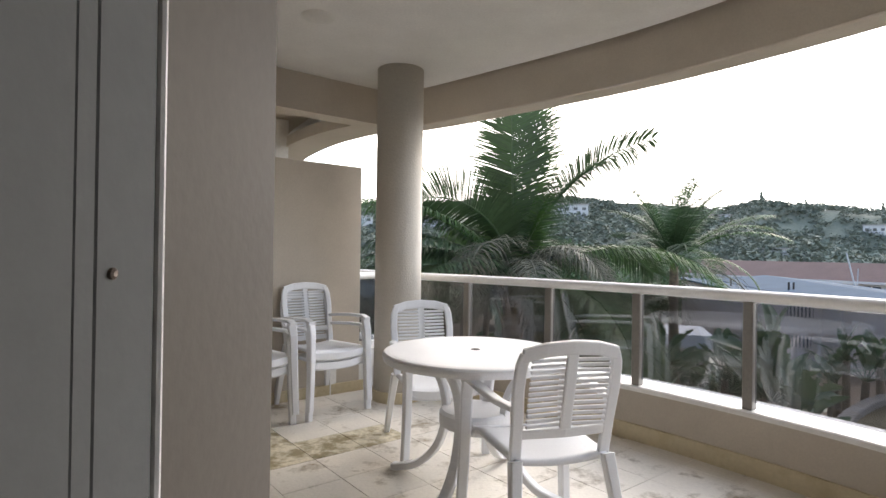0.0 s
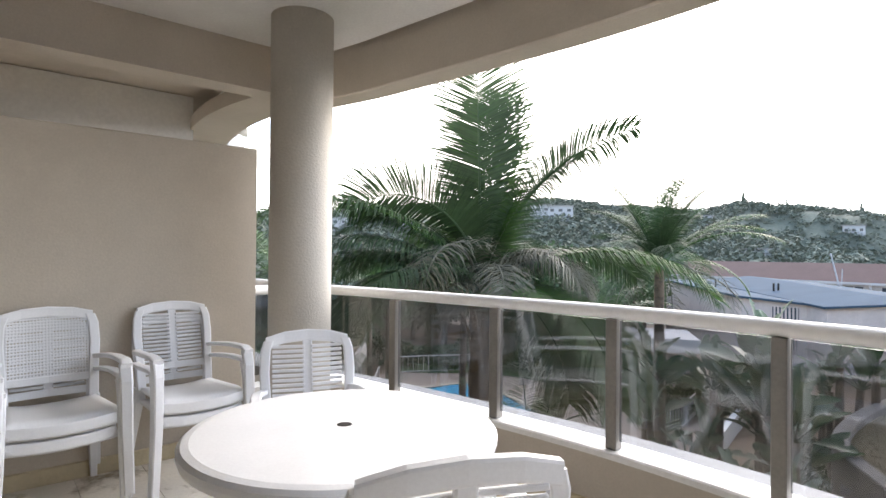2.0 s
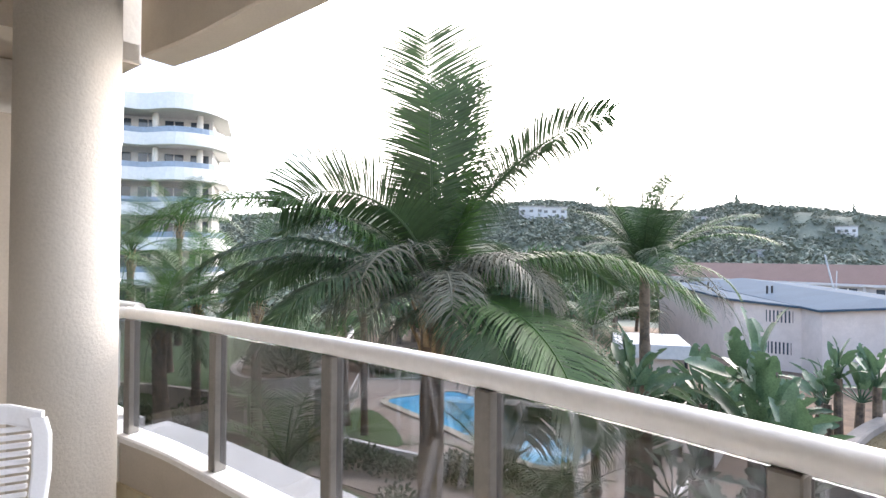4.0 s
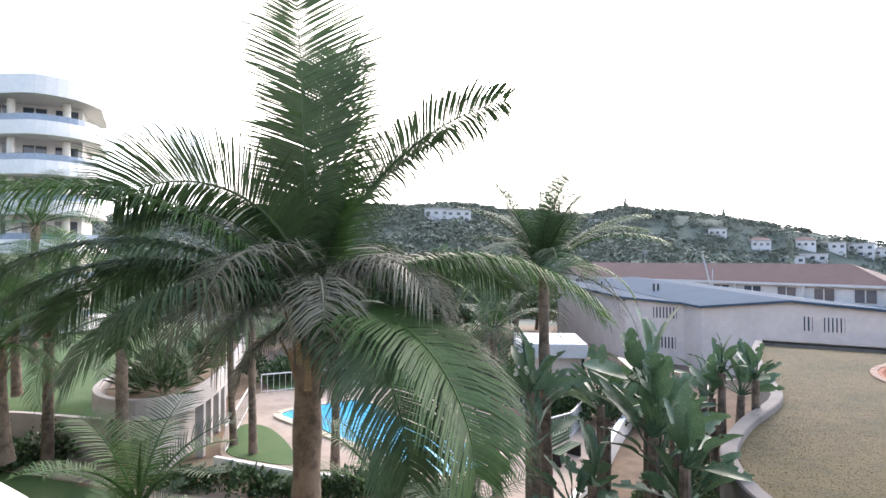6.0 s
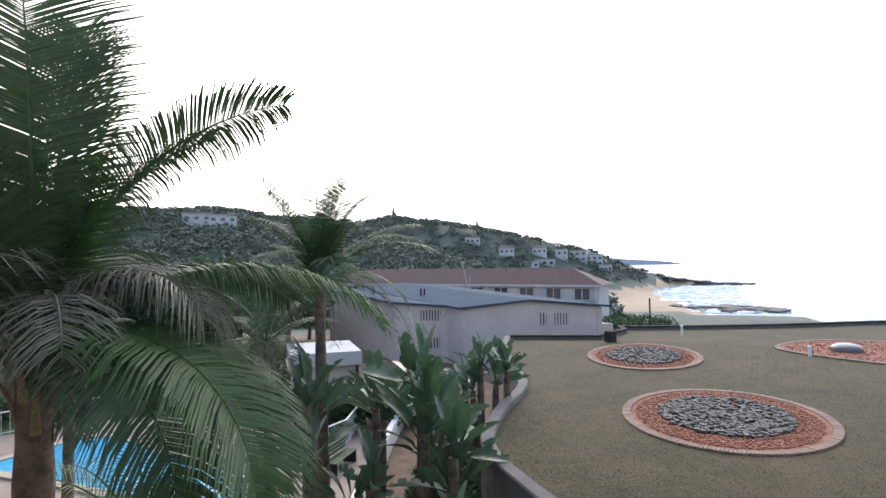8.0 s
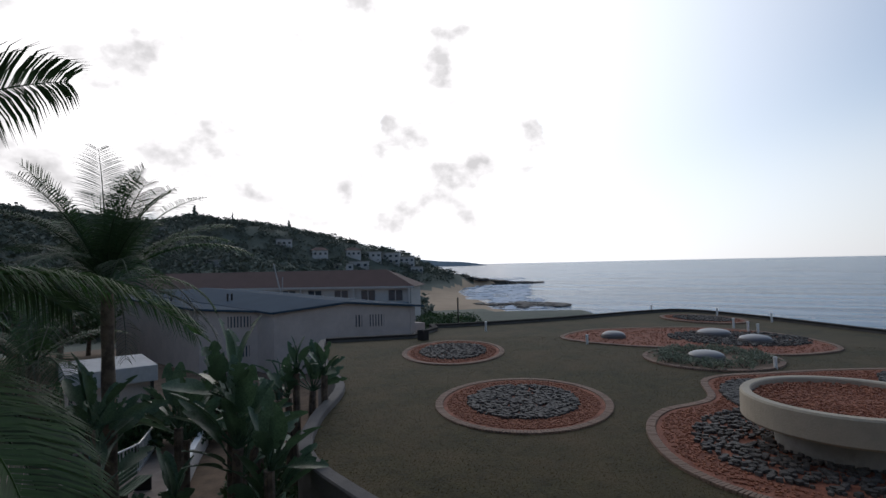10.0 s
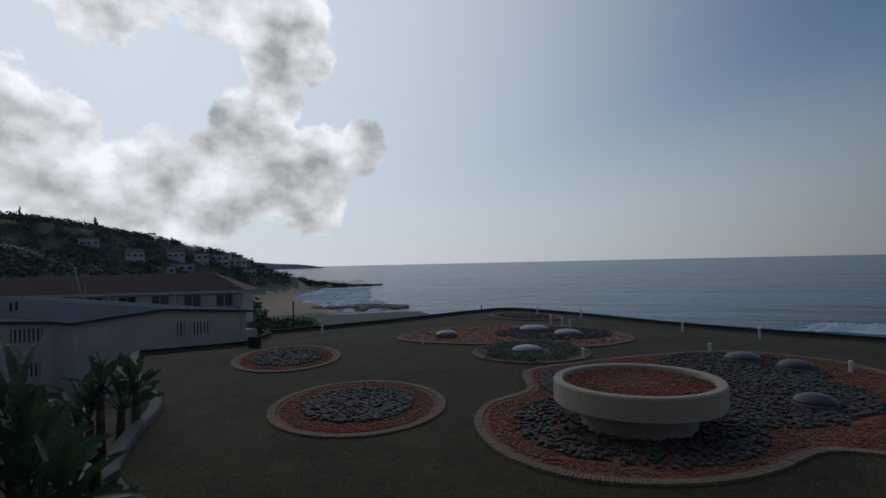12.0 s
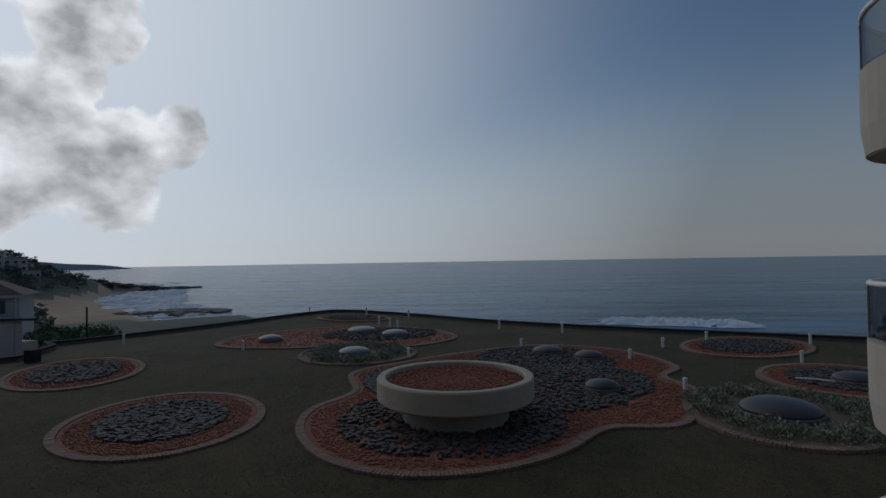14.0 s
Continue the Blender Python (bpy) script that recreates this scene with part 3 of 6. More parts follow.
# storeys to both sides, above and below
for zf in (-6.1, -3.05, 0.0, 3.05, 6.1):
    for tag, line, inward in (("left", LEFT, 5.0), ("right", RIGHT, 3.5)):
        w = thing("balcony_storey", "white painted wavy balcony storey with curved parapet", "balcony", "storeys of the apartment block", "structure")
        part("slab", ribbon(line[:-6] if tag == "left" and zf == 3.05 else line, [(-inward, zf - 0.30), (-0.22, zf - 0.30), (-0.22, zf - 0.0), (-inward, zf - 0.0)]), M_PLASTER if tag == "left" else M_CEIL, w)
        part("soffit", ribbon(line, [(-0.44, zf - 0.62), (-0.02, zf - 0.62), (-0.02, zf - 0.5), (-0.44, zf - 0.5)]), M_PLASTER, w, "beige plastered soffit")
        part("parapet", ribbon(line, [(-0.23, zf - 0.606), (0.0, zf - 0.606), (0.04, zf - 0.3), (0.04, zf + 0.355), (-0.23, zf + 0.355)]), M_FACADE if tag == "left" else M_PLASTER, w)
        n = length(line)
        k = max(3, int(n / 1.2))
        if zf <= 3.1:
            bl = balustrade(line, zf, [0.08 + (n - 0.16) * i / k for i in range(k + 1)], "curved balustrade of a neighbouring balcony")
        if zf < 6:
            for i in range(1, 9 if tag == "left" else 3):
                q, t = along(line, n * i / (9 if tag == "left" else 3) + 0.1)
                s = q + V((t.y, -t.x)) * 0.75
                part("pier", lathe([(0.2, zf), (0.2, zf + 2.76)], 24, s.x, s.y), M_COLUMN, w)
    if abs(zf) > 1:
        w = thing("balcony_storey", "white painted wavy balcony storey with curved parapet", "balcony", "storeys of the apartment block", "structure")
        part("slab", plate(floor_poly, zf - 0.30, zf - 0.0), M_CEIL, w)
        part("parapet", ribbon(OWN, [(-0.05, zf - 0.6 if zf < 0 else zf + 0.012), (0.25, zf - 0.6 if zf < 0 else zf + 0.012), (0.25, zf + 0.355), (-0.05, zf + 0.355)]), M_FACADE, w)
back = [p + V((-3.2 * 0.66, -3.2 * 0.75)) for p in (V((-15.0, 24.5)), V((-5.6, 7.5)), V((-2.6, 2.6)))]
tagged(part("wall_left_wing", ribbon(back, [(-0.3, -6.1), (0, -6.1), (0, 9.0), (-0.3, 9.0)]), M_FACADE), "white painted facade wall behind the neighbouring balconies", "wall", kind="structure")
tagged(part("wall_neighbour", ribbon([V((-3.08, 3.36)), V((-3.08, 3.36)) + U * 8], [(-0.2, -0.05), (0.0, -0.05), (0.0, 2.74), (-0.2, 2.74)]), M_FACADE), "cream painted party wall of the next balcony", "wall", kind="structure")
# facade with the sliding door opening that the walk starts in;
# the unseen wall right of OX1 is added to keep light off the reveal
OX0, OX1, OY = -1.145, -0.2, -2.34
for nm, x0, x1, z0, z1 in (("wall_facade_a", -7.6, OX0, 0.0, 2.85), ("wall_facade_unseen", OX1, 1.62, 0.0, 2.85), ("wall_facade_c", OX0, OX1, 2.2, 2.85)):
    tagged(part(nm, boxed(x0, OY - 0.22, z0, x1, OY, z1), M_REVEAL), "beige wall round the sliding door, its shade put into the colour", "wall", kind="structure")
tagged(part("wall_room", joined(*[(lambda b: (b[0], b[1]))(plate([V(q) for q in qq], -0.01, 2.85)) for qq in ([(-3.2, -6.2), (-3.0, -6.2), (-3.0, -2.56), (-3.2, -2.56)], [(1.5, -6.2), (1.62, -6.2), (1.62, -2.56), (1.5, -2.56)], [(-3.0, -6.2), (1.5, -6.2), (1.5, -6.0), (-3.0, -6.0)])]), M_CEIL), "plain white walls of the room behind", "wall", kind="structure")
tagged(part("floor_room", boxed(-3.2, -6.2, -0.2, 1.62, -3.6, 0.0), M_TILE), "beige tiled floor of the room behind", "floor", kind="structure")
tagged(part("ceiling_room", boxed(-3.2, -6.2, 2.85, 1.62, -3.6, 2.93), M_CEIL), "white ceiling of the room behind", "ceiling", kind="structure")
door = thing("sliding_door", "pale grey aluminium sliding door frame, slid open", "door")
stile = part("jamb", boxed(OX0 - 0.06, -2.622, 0.0, OX0 + 0.003, -2.562, 2.2, 0.003), M_DOOR, door)
part("bead", boxed(OX0 - 0.02, -2.5615, 0.0, OX0 + 0.006, -2.5555, 2.2, 0.002), M_RAILW, door, "thin white sealing bead")
part("frame_rail", boxed(OX0 - 0.06, -2.6395, 0.0, OX0 + 0.0045, -2.6225, 2.2, 0.0015), M_DOOR, door)
part("stile", boxed(OX0 - 0.08, -3.2, 0.02, OX0 + 0.006, -2.640, 2.18, 0.002), M_DOOR, door)
part("screw", lathe([(0.0035, 0.0), (0.0035, 0.002), (0.002, 0.003)], 12), M_SCREW, stile, "dark screw head").matrix_basis = pose(OX0 + 0.003, -2.607, 1.212, 0, 90, 0)
# lamp on the ceiling
lamp = thing("ceiling_lamp", "round white bulkhead lamp on the balcony ceiling", "lamp", at=pose(-1.95, 0.595, 2.85) @ Matrix.Scale(1.28, 4))
part("base", lathe([(0.115, -0.035), (0.13, -0.02), (0.13, 0.0)], 32), M_PLASTIC, lamp, smooth=False)
part("diffuser", lathe([(0.002, -0.101), (0.03, -0.10), (0.07, -0.092), (0.098, -0.07), (0.108, -0.036)], 32), M_LAMPGLASS, lamp, "frosted glass cover", smooth=True)

# ---- plastic furniture ----
def slat_mesh(w):
    me = bpy.data.meshes.new("slat")
    bm = boxed(-w / 2, -0.006, -0.0072, w / 2, 0.006, 0.0072, 0.003)
    bm.to_mesh(me)
    bm.free()
    me.materials.append(M_PLASTIC)
    return me


SLAT = slat_mesh(0.166)


def bent(path, w, h, side):
    """A bar of w by h swept along points, with `side` as its broad direction."""
    vs, fs = [], []
    P = [V(p) for p in path]
    s = V(side).normalized()
    for i, p in enumerate(P):
        d = (P[min(i + 1, len(P) - 1)] - P[max(i - 1, 0)]).normalized()
        b = d.cross(s).normalized()
        ww = w if not callable(w) else w(i / (len(P) - 1))
        e = 0.25
        for x, y in ((-1, -1 + e), (-1 + e, -1), (1 - e, -1), (1, -1 + e), (1, 1 - e), (1 - e, 1), (-1 + e, 1), (-1, 1 - e)):
            vs.append(p + s * ww / 2 * x + b * h / 2 * y)
    for i in range(len(P) - 1):
        for k in range(8):
            l = (k + 1) % 8
            fs.append((i * 8 + k, i * 8 + l, (i + 1) * 8 + l, (i + 1) * 8 + k))
    fs.append(tuple(range(7, -1, -1)))
    fs.append(tuple((len(P) - 1) * 8 + k for k in range(8)))
    return vs, fs


def back_y(z):
    return -0.205 - (z - 0.42) * 0.20


def plastic_chair(label, woven=False):
    """A moulded garden armchair; it faces +y."""
    ch = thing("plastic_chair", label, "chair", "white plastic chairs")
    # seat: dished shell with a rolled front
    vs, fs, nx, ny = [], [], 10, 12
    for lay in (0, 1):
        for j in range(ny + 1):
            v = j / ny
            y = -0.22 + 0.46 * v
            for i in range(nx + 1):
                u = i / nx * 2 - 1
                half = 0.215 + 0.03 * v
                z = 0.415 - 0.018 * (1 - u * u) + 0.012 * v - 0.05 * max(0, v - 0.86) / 0.14 * max(0, v - 0.86) / 0.14 - lay * 0.022
                vs.append((u * half, y, z))
    n1 = (nx + 1) * (ny + 1)
    for j in range(ny):
        for i in range(nx):
            a = j * (nx + 1) + i
            fs.append((a, a + 1, a + nx + 2, a + nx + 1))
            fs.append((n1 + a, n1 + a + nx + 1, n1 + a + nx + 2, n1 + a + 1))
    rim = [i for i in range(nx + 1)] + [j * (nx + 1) + nx for j in range(1, ny + 1)] + [ny * (nx + 1) + i for i in range(nx - 1, -1, -1)] + [j * (nx + 1) for j in range(ny - 1, 0, -1)]
    for a, b in zip(rim, rim[1:] + rim[:1]):
        fs.append((b, a, n1 + a, n1 + b))
    part("seat", (vs, fs), M_PLASTIC, ch, smooth=True)
    part("seat_apron", bent([(-0.235, 0.228, 0.385), (-0.12, 0.242, 0.375), (0, 0.247, 0.372), (0.12, 0.242, 0.375), (0.235, 0.228, 0.385)], 0.05, 0.016, (0, 0, 1)), M_PLASTIC, ch)
    # back frame
    bk = part("backrest", bent([(-0.215, back_y(0.845), 0.835), (-0.12, back_y(0.86) - 0.012, 0.858), (0, back_y(0.865) - 0.016, 0.866), (0.12, back_y(0.86) - 0.012, 0.858), (0.215, back_y(0.845), 0.835)], 0.056, 0.022, (0, -0.2, 1)), M_PLASTIC, ch)
    for s in (-1, 1):
        part("side_rail", bent([(s * 0.208, back_y(0.40), 0.40), (s * 0.212, back_y(0.55), 0.55), (s * 0.222, back_y(0.70), 0.70), (s * 0.216, back_y(0.80), 0.80), (s * 0.200, back_y(0.85), 0.845)], 0.05, 0.022, (1, 0, 0)), M_PLASTIC, bk)
    part("lower_rail", bent([(-0.2, back_y(0.52), 0.515), (0, back_y(0.52) - 0.016, 0.515), (0.2, back_y(0.52), 0.515)], 0.04, 0.016, (0, -0.2, 1)), M_PLASTIC, bk)
    if woven:
        for i in range(26):
            x = -0.187 + 0.374 * i / 25
            dy = -0.016 * (1 - (x / 0.2) ** 2)
            part("cane_strip", bent([(x, back_y(0.53) + dy, 0.53), (x, back_y(0.69) + dy, 0.69), (x, back_y(0.84) + dy, 0.84)], 0.0085, 0.006, (1, 0, 0)), M_PLASTIC, bk)
        for i in range(20):
            z = 0.535 + 0.0155 * i
            part("cane_strip", bent([(-0.19, back_y(z), z), (-0.1, back_y(z) - 0.012, z), (0, back_y(z) - 0.016, z), (0.1, back_y(z) - 0.012, z), (0.19, back_y(z), z)], 0.0085, 0.006, (0, -0.2, 1)), M_PLASTIC, bk)
    else:
        part("mullion", bent([(0, back_y(0.52) - 0.016, 0.52), (0, back_y(0.68) - 0.018, 0.68), (0, back_y(0.85) - 0.016, 0.85)], 0.05, 0.014, (1, 0, 0)), M_PLASTIC, bk)
        for i in range(13):
            z = 0.548 + 0.0222 * i
            for s in (-1, 1):
                sl = part("slat", SLAT, None, bk)
                sl.matrix_basis = pose(s * 0.1, back_y(z) - 0.011, z, 0, 0, -s * 4.5)
    for s in (-1, 1):
        part("leg", bent([(s * 0.285, 0.255, 0.0), (s * 0.272, 0.25, 0.3), (s * 0.268, 0.24, 0.55), (s * 0.266, 0.215, 0.632)], lambda t: 0.05 + 0.014 * t, 0.042, (1, 0.25 * s, 0)), M_PLASTIC, ch)
        part("leg", bent([(s * 0.25, -0.315, 0.0), (s * 0.235, -0.275, 0.2), (s * 0.215, -0.225, 0.41)], lambda t: 0.036 + 0.02 * t, 0.04, (1, 0, 0)), M_PLASTIC, ch)
        part("armrest", bent([(s * 0.266, 0.245, 0.628), (s * 0.272, 0.18, 0.645), (s * 0.275, 0.0, 0.640), (s * 0.262, -0.15, 0.628), (s * 0.225, back_y(0.62) + 0.01, 0.618)], lambda t: 0.058 - 0.016 * t, 0.024, (1, 0, 0)), M_PLASTIC, ch)
    return ch


def facing(x, y, fx, fy, z=0.0):
    return pose(x, y, z, 0, 0, math.degrees(math.atan2(fy, fx)) - 90) @ Matrix.Diagonal((0.95, 1.0, 1.0, 1.0))


slatted = plastic_chair("white moulded plastic armchair with slatted back")
slatted.matrix_basis = facing(-0.63, -0.47, -0.32, 0.95)
c = copy_thing(slatted, facing(-1.165, 0.60, 0.38, -0.92))
c = copy_thing(slatted, facing(-2.089, 1.33, 0.72, -0.69))
tagged(c, "lower white plastic armchair of a stacked pair by the wall")
c = copy_thing(slatted, facing(-2.08, 1.32, 0.72, -0.69, 0.072))
tagged(c, "upper white plastic slatted armchair of a stacked pair")
woven = plastic_chair("white plastic armchair with woven cane-pattern back, stacked", True)
woven.matrix_basis = facing(-2.53, 0.885, 0.70, -0.71, 0.072)
c = copy_thing(slatted, facing(-2.539, 0.895, 0.70, -0.71))
tagged(c, "lower white plastic armchair of a stacked pair by the wall")

table = thing("round_table", "round white plastic patio table on curved legs", "table", at=pose(-0.906, -0.043, 0, 0, 0, 20))
part("tabletop", lathe([(0.012, 0.700), (0.44, 0.690), (0.462, 0.672), (0.478, 0.672), (0.484, 0.690), (0.484, 0.706), (0.472, 0.716), (0.45, 0.72), (0.026, 0.722), (0.024, 0.712)], 64), M_PLASTIC, table, smooth=False)
part("parasol_hole", lathe([(0.024, 0.7225), (0.020, 0.724), (0.016, 0.7235)], 24), M_DARKTRIM, table, "small dark parasol hole plug")
for i in range(4):
    a = radians(45 + 90 * i)
    ca, sa = math.cos(a), math.sin(a)
    prof = smooth_line([(0.40, 0.68, 0), (0.30, 0.655, 0), (0.20, 0.54, 0), (0.165, 0.38, 0), (0.21, 0.20, 0), (0.33, 0.07, 0), (0.47, 0.022, 0), (0.50, 0.0, 0)], 4)
    part("leg", bent([(ca * p.x, sa * p.x, max(p.y, 0.02) if k < len(prof) - 1 else 0.02) for k, p in enumerate(prof)], 0.052, 0.038, (-sa, ca, 0)), M_PLASTIC, table)
part("stretcher", lathe([(0.17, 0.33), (0.185, 0.345), (0.185, 0.40), (0.17, 0.415)], 32), M_PLASTIC, table)

# ---- roof-garden lawn on its deck ----
LZ, GZ = -2.8, -5.8
lawn_line = smooth_line([(6.6, 5.6), (7.0, 7.8), (7.75, 10.05), (9.6, 12.05), (12.4, 14.3), (14.5, 17.5), (17.2, 21.2), (19.3, 23.6)], 5)
far_line = [V(p) for p in ((23.0, 20.6), (26.3, 21.6))] + smooth_line([(27.5, 22.9), (28.2, 21.8), (34.9, 17.6), (42.4, 13.9), (44.2, 11.5), (40.8, 5.9), (35.8, -0.3), (31.8, -7.5), (27.3, -17.4), (24.0, -26.0)], 4)
lawn_poly = lawn_line + far_line + [V((9.0, -26.0)), V((8.2, -6.0)), V((6.4, -3.5)), V((2.2, -3.4)), V((1.9, -1.5)), V((1.4, 0.3)), V((3.5, 2.4))]
bm = bmesh.new()
f = bm.faces.new([bm.verts.new((p.x, p.y, LZ)) for p in lawn_poly])
r = bmesh.ops.extrude_face_region(bm, geom=[f])
bmesh.ops.translate(bm, verts=[v for v in r["geom"] if isinstance(v, bmesh.types.BMVert)], vec=(0, 0, -0.4))
bmesh.ops.recalc_face_normals(bm, faces=bm.faces)
tagged(part("lawn", bm, M_DRYLAWN), "dry patchy grass of a roof garden", "lawn", kind="structure")
tagged(part("wall_retaining", ribbon(lawn_line, [(-0.02, GZ - 1), (0.30, GZ - 1), (0.30, LZ + 0.16), (0.27, LZ + 0.19), (0.01, LZ + 0.19), (-0.02, LZ + 0.16)]), M_RETAIN), "weathered grey curved retaining wall", "wall", kind="structure")
tagged(part("wall_parapet_far", ribbon([lawn_line[-1]] + far_line, [(-0.02, GZ - 2), (0.25, GZ - 2), (0.25, LZ + 0.13), (-0.02, LZ + 0.13)]), M_RETAIN), "low concrete parapet round the roof lawn", "wall", kind="structure")
tagged(part("trim_capping", ribbon([lawn_line[-1]] + far_line, [(-0.06, LZ + 0.13), (0.28, LZ + 0.13), (0.28, LZ + 0.23), (-0.06, LZ + 0.23)]), M_DARKTRIM), "dark capping on the lawn parapet", "capping", kind="structure")
tagged(part("utility_box", boxed(22.55, 19.5, LZ, 23.0, 19.95, LZ + 0.55, 0.02), M_DARKTRIM), "small dark utility box at the lawn edge", "utility box")

BEDS = []


def ellipse(cx, cy, a, b, rot, n=48):
    c, s = math.cos(radians(rot)), math.sin(radians(rot))
    return [V((cx + a * math.cos(t) * c - b * math.sin(t) * s, cy + a * math.cos(t) * s + b * math.sin(t) * c)) for t in (2 * math.pi * i / n for i in range(n))]


def shrink(line, f):
    cx, cy = sum(p.x for p in line) / len(line), sum(p.y for p in line) / len(line)
    return [V((cx + (p.x - cx) * f, cy + (p.y - cy) * f)) for p in line]


def inset(line, d):
    ns = normals2(line, True)
    area = sum(a.x * b.y - b.x * a.y for a, b in zip(line, line[1:] + line[:1]))
    s = 1 if area > 0 else -1
    return [p + n * d * s for p, n in zip(line, ns)]


def rock_verts(r, rr):
    """A rough stone with flat faces: 8 corners pushed about."""
    vs = []
    for x in (-1, 1):
        for y in (-1, 1):
            for z in (-0.5, 0.75):
                k = rr.uniform(0.55, 1.0)
                vs.append(V((x * k * r * 0.75, y * rr.uniform(0.5, 1.0) * r * 0.75, z * rr.uniform(0.5, 1.0) * r * 0.8)))
    fs = [(0, 1, 3, 2), (4, 6, 7, 5), (0, 4, 5, 1), (2, 3, 7, 6), (1, 5, 7, 3), (0, 2, 6, 4)]
    return vs, fs


def scatter(inside_of, out_of, count, r0, r1, z, seed):
    rr = random.Random(seed)
    xs, ys = [p.x for p in inside_of], [p.y for p in inside_of]
    VS, FS, made, tries = [], [], 0, 0
    while made < count and tries < count * 8:
        tries += 1
        p = (rr.uniform(min(xs), max(xs)), rr.uniform(min(ys), max(ys)))
        if not inside(p, inside_of) or any(inside(p, o) for o in out_of):
            continue
        r = rr.uniform(r0, r1)
        vs, fs = rock_verts(r, rr)
        a = rr.uniform(0, 6.3)
        c, s, o = math.cos(a), math.sin(a), len(VS)
        VS.extend((p[0] + v.x * c - v.y * s, p[1] + v.x * s + v.y * c, z + v.z + r * 0.25) for v in vs)
        FS.extend(tuple(i + o for i in q) for q in fs)
        made += 1
    return VS, FS


bed_no = 0


def gravel_bed(line, stone_lines, label, n_dark, n_red, planted=None):
    """A bed with a gravel sheet, brick edging and loose stones."""
    global bed_no
    bed_no += 1
    z = LZ + 0.006 * bed_no
    b = thing("gravel_bed", label, "garden bed", "beds on the roof lawn")
    part("gravel_sheet", plate(inset(line, 0.12), z - 0.05, z + 0.02), M_REDGRAVEL if n_red else M_EARTH, b)
    if n_red:
        tagged(part("gravel_cover", scatter(inset(line, 0.25), stone_lines, int(n_red * 3.2), 0.022, 0.048, z + 0.015, bed_no), M_REDCHIP, b), kind="stuff")
    for i, sl in enumerate(stone_lines):
        if n_dark:
            tagged(part("stone_cover", scatter(sl, [], int(n_dark * 3.0) // len(stone_lines), 0.05, 0.105, z + 0.03, 50 + bed_no + i), M_DARKROCK, b, "dark grey river stones"), kind="stuff")
    BEDS.append((b, line, z))
    return b


r1 = ellipse(14.35, 8.7, 3.0, 2.45, 28)
gravel_bed(r1, [shrink(r1, 0.66)], "oval bed of dark stones in red gravel with brick edging", 420, 1100)
r2 = ellipse(20.5, 15.95, 3.3, 2.25, 34)
gravel_bed(r2, [shrink(r2, 0.68)], "oval bed of dark stones and red gravel", 380, 500)
PLX, PLY = 14.6, 0.97
main = smooth_line([(10.84, 1.29), (11.07, 2.65), (11.98, 3.84), (13.72, 4.81), (15.5, 5.0), (17.5, 4.3), (20.3, 5.0), (22.5, 3.3), (24.7, 0.9), (26.6, -2.5), (25.0, -5.8), (21.5, -6.9), (19.7, -5.9), (17.6, -6.2), (14.3, -4.7), (13.88, -2.75), (12.29, -1.48), (11.31, -0.23)], 6, True)
gravel_bed(main, [ellipse(PLX + 0.15, PLY + 0.1, 3.15, 2.95, 0), ellipse(18.3, -2.6, 3.4, 2.4, -30), ellipse(23.0, -2.2, 3.0, 2.6, 30), ellipse(18.6, 3.0, 2.2, 1.2, 20)], "large gravel bed round the concrete planter, brick edged", 2400, 2600)
bB = smooth_line([(26.6, 13.3), (29.5, 13.9), (31.8, 12.7), (34.7, 8.0), (33.0, 3.8), (29.5, 1.7), (26.6, 3.6), (27.0, 6.0), (26.0, 9.5)], 5, True)
gravel_bed(bB, [ellipse(30.8, 6.0, 2.6, 3.2, 10)], "far gravel bed with skylight domes", 500, 600)
bG = ellipse(24.4, 5.8, 2.6, 2.5, 20)
gravel_bed(bG, [], "round bed overgrown with grey-green succulents", 0, 0)
bS = ellipse(15.2, -7.5, 2.85, 2.3, -20)
gravel_bed(bS, [], "round bed overgrown with grey-green succulents", 0, 0)
bF = ellipse(25.9, -11.5, 3.2, 2.4, -50)
gravel_bed(bF, [shrink(bF, 0.72)], "far oval bed of dark stones", 350, 300)
bX = ellipse(19.0, -11.6, 2.6, 2.6, 0)
gravel_bed(bX, [shrink(bX, 0.72)], "gravel bed with a skylight dome", 350, 500)
bFL = ellipse(39.4, 9.6, 3.0, 2.0, 60)
gravel_bed(bFL, [shrink(bFL, 0.7)], "far bed of dark stones by the parapet", 200, 200)
tagged(part("loose_branch", tube([(18.9, -9.8, LZ + 0.15), (18.6, -10.3, LZ + 0.17), (18.4, -10.7, LZ + 0.14)], 0.03, 6), M_PIPE), "pale bleached stick lying on the gravel", "stick")

planter = thing("concrete_planter", "round cream concrete planter filled with red gravel", "planter", at=pose(PLX, PLY, LZ))
part("bowl", lathe([(1.45, 0.56), (1.97, 0.60), (2.02, 0.65), (2.02, 1.13), (1.99, 1.17), (1.82, 1.17), (1.79, 1.14), (1.79, 0.95)], 72), M_PLANTER, planter)
part("pedestal", lathe([(1.35, -0.05), (1.4, 0.58)], 64), M_CONC, planter)
part("gravel_fill", lathe([(1.79, 0.9), (1.79, 1.02), (1.2, 1.05), (0.4, 1.06)], 64), M_REDGRAVEL, planter, "red gravel filling")
pc = [V((1.74 * math.cos(a), 1.74 * math.sin(a))) for a in (2 * math.pi * i / 40 for i in range(40))]
tagged(part("gravel_cover", scatter(pc, [], 2600, 0.022, 0.046, 1.05, 91), M_REDCHIP, planter), kind="stuff")


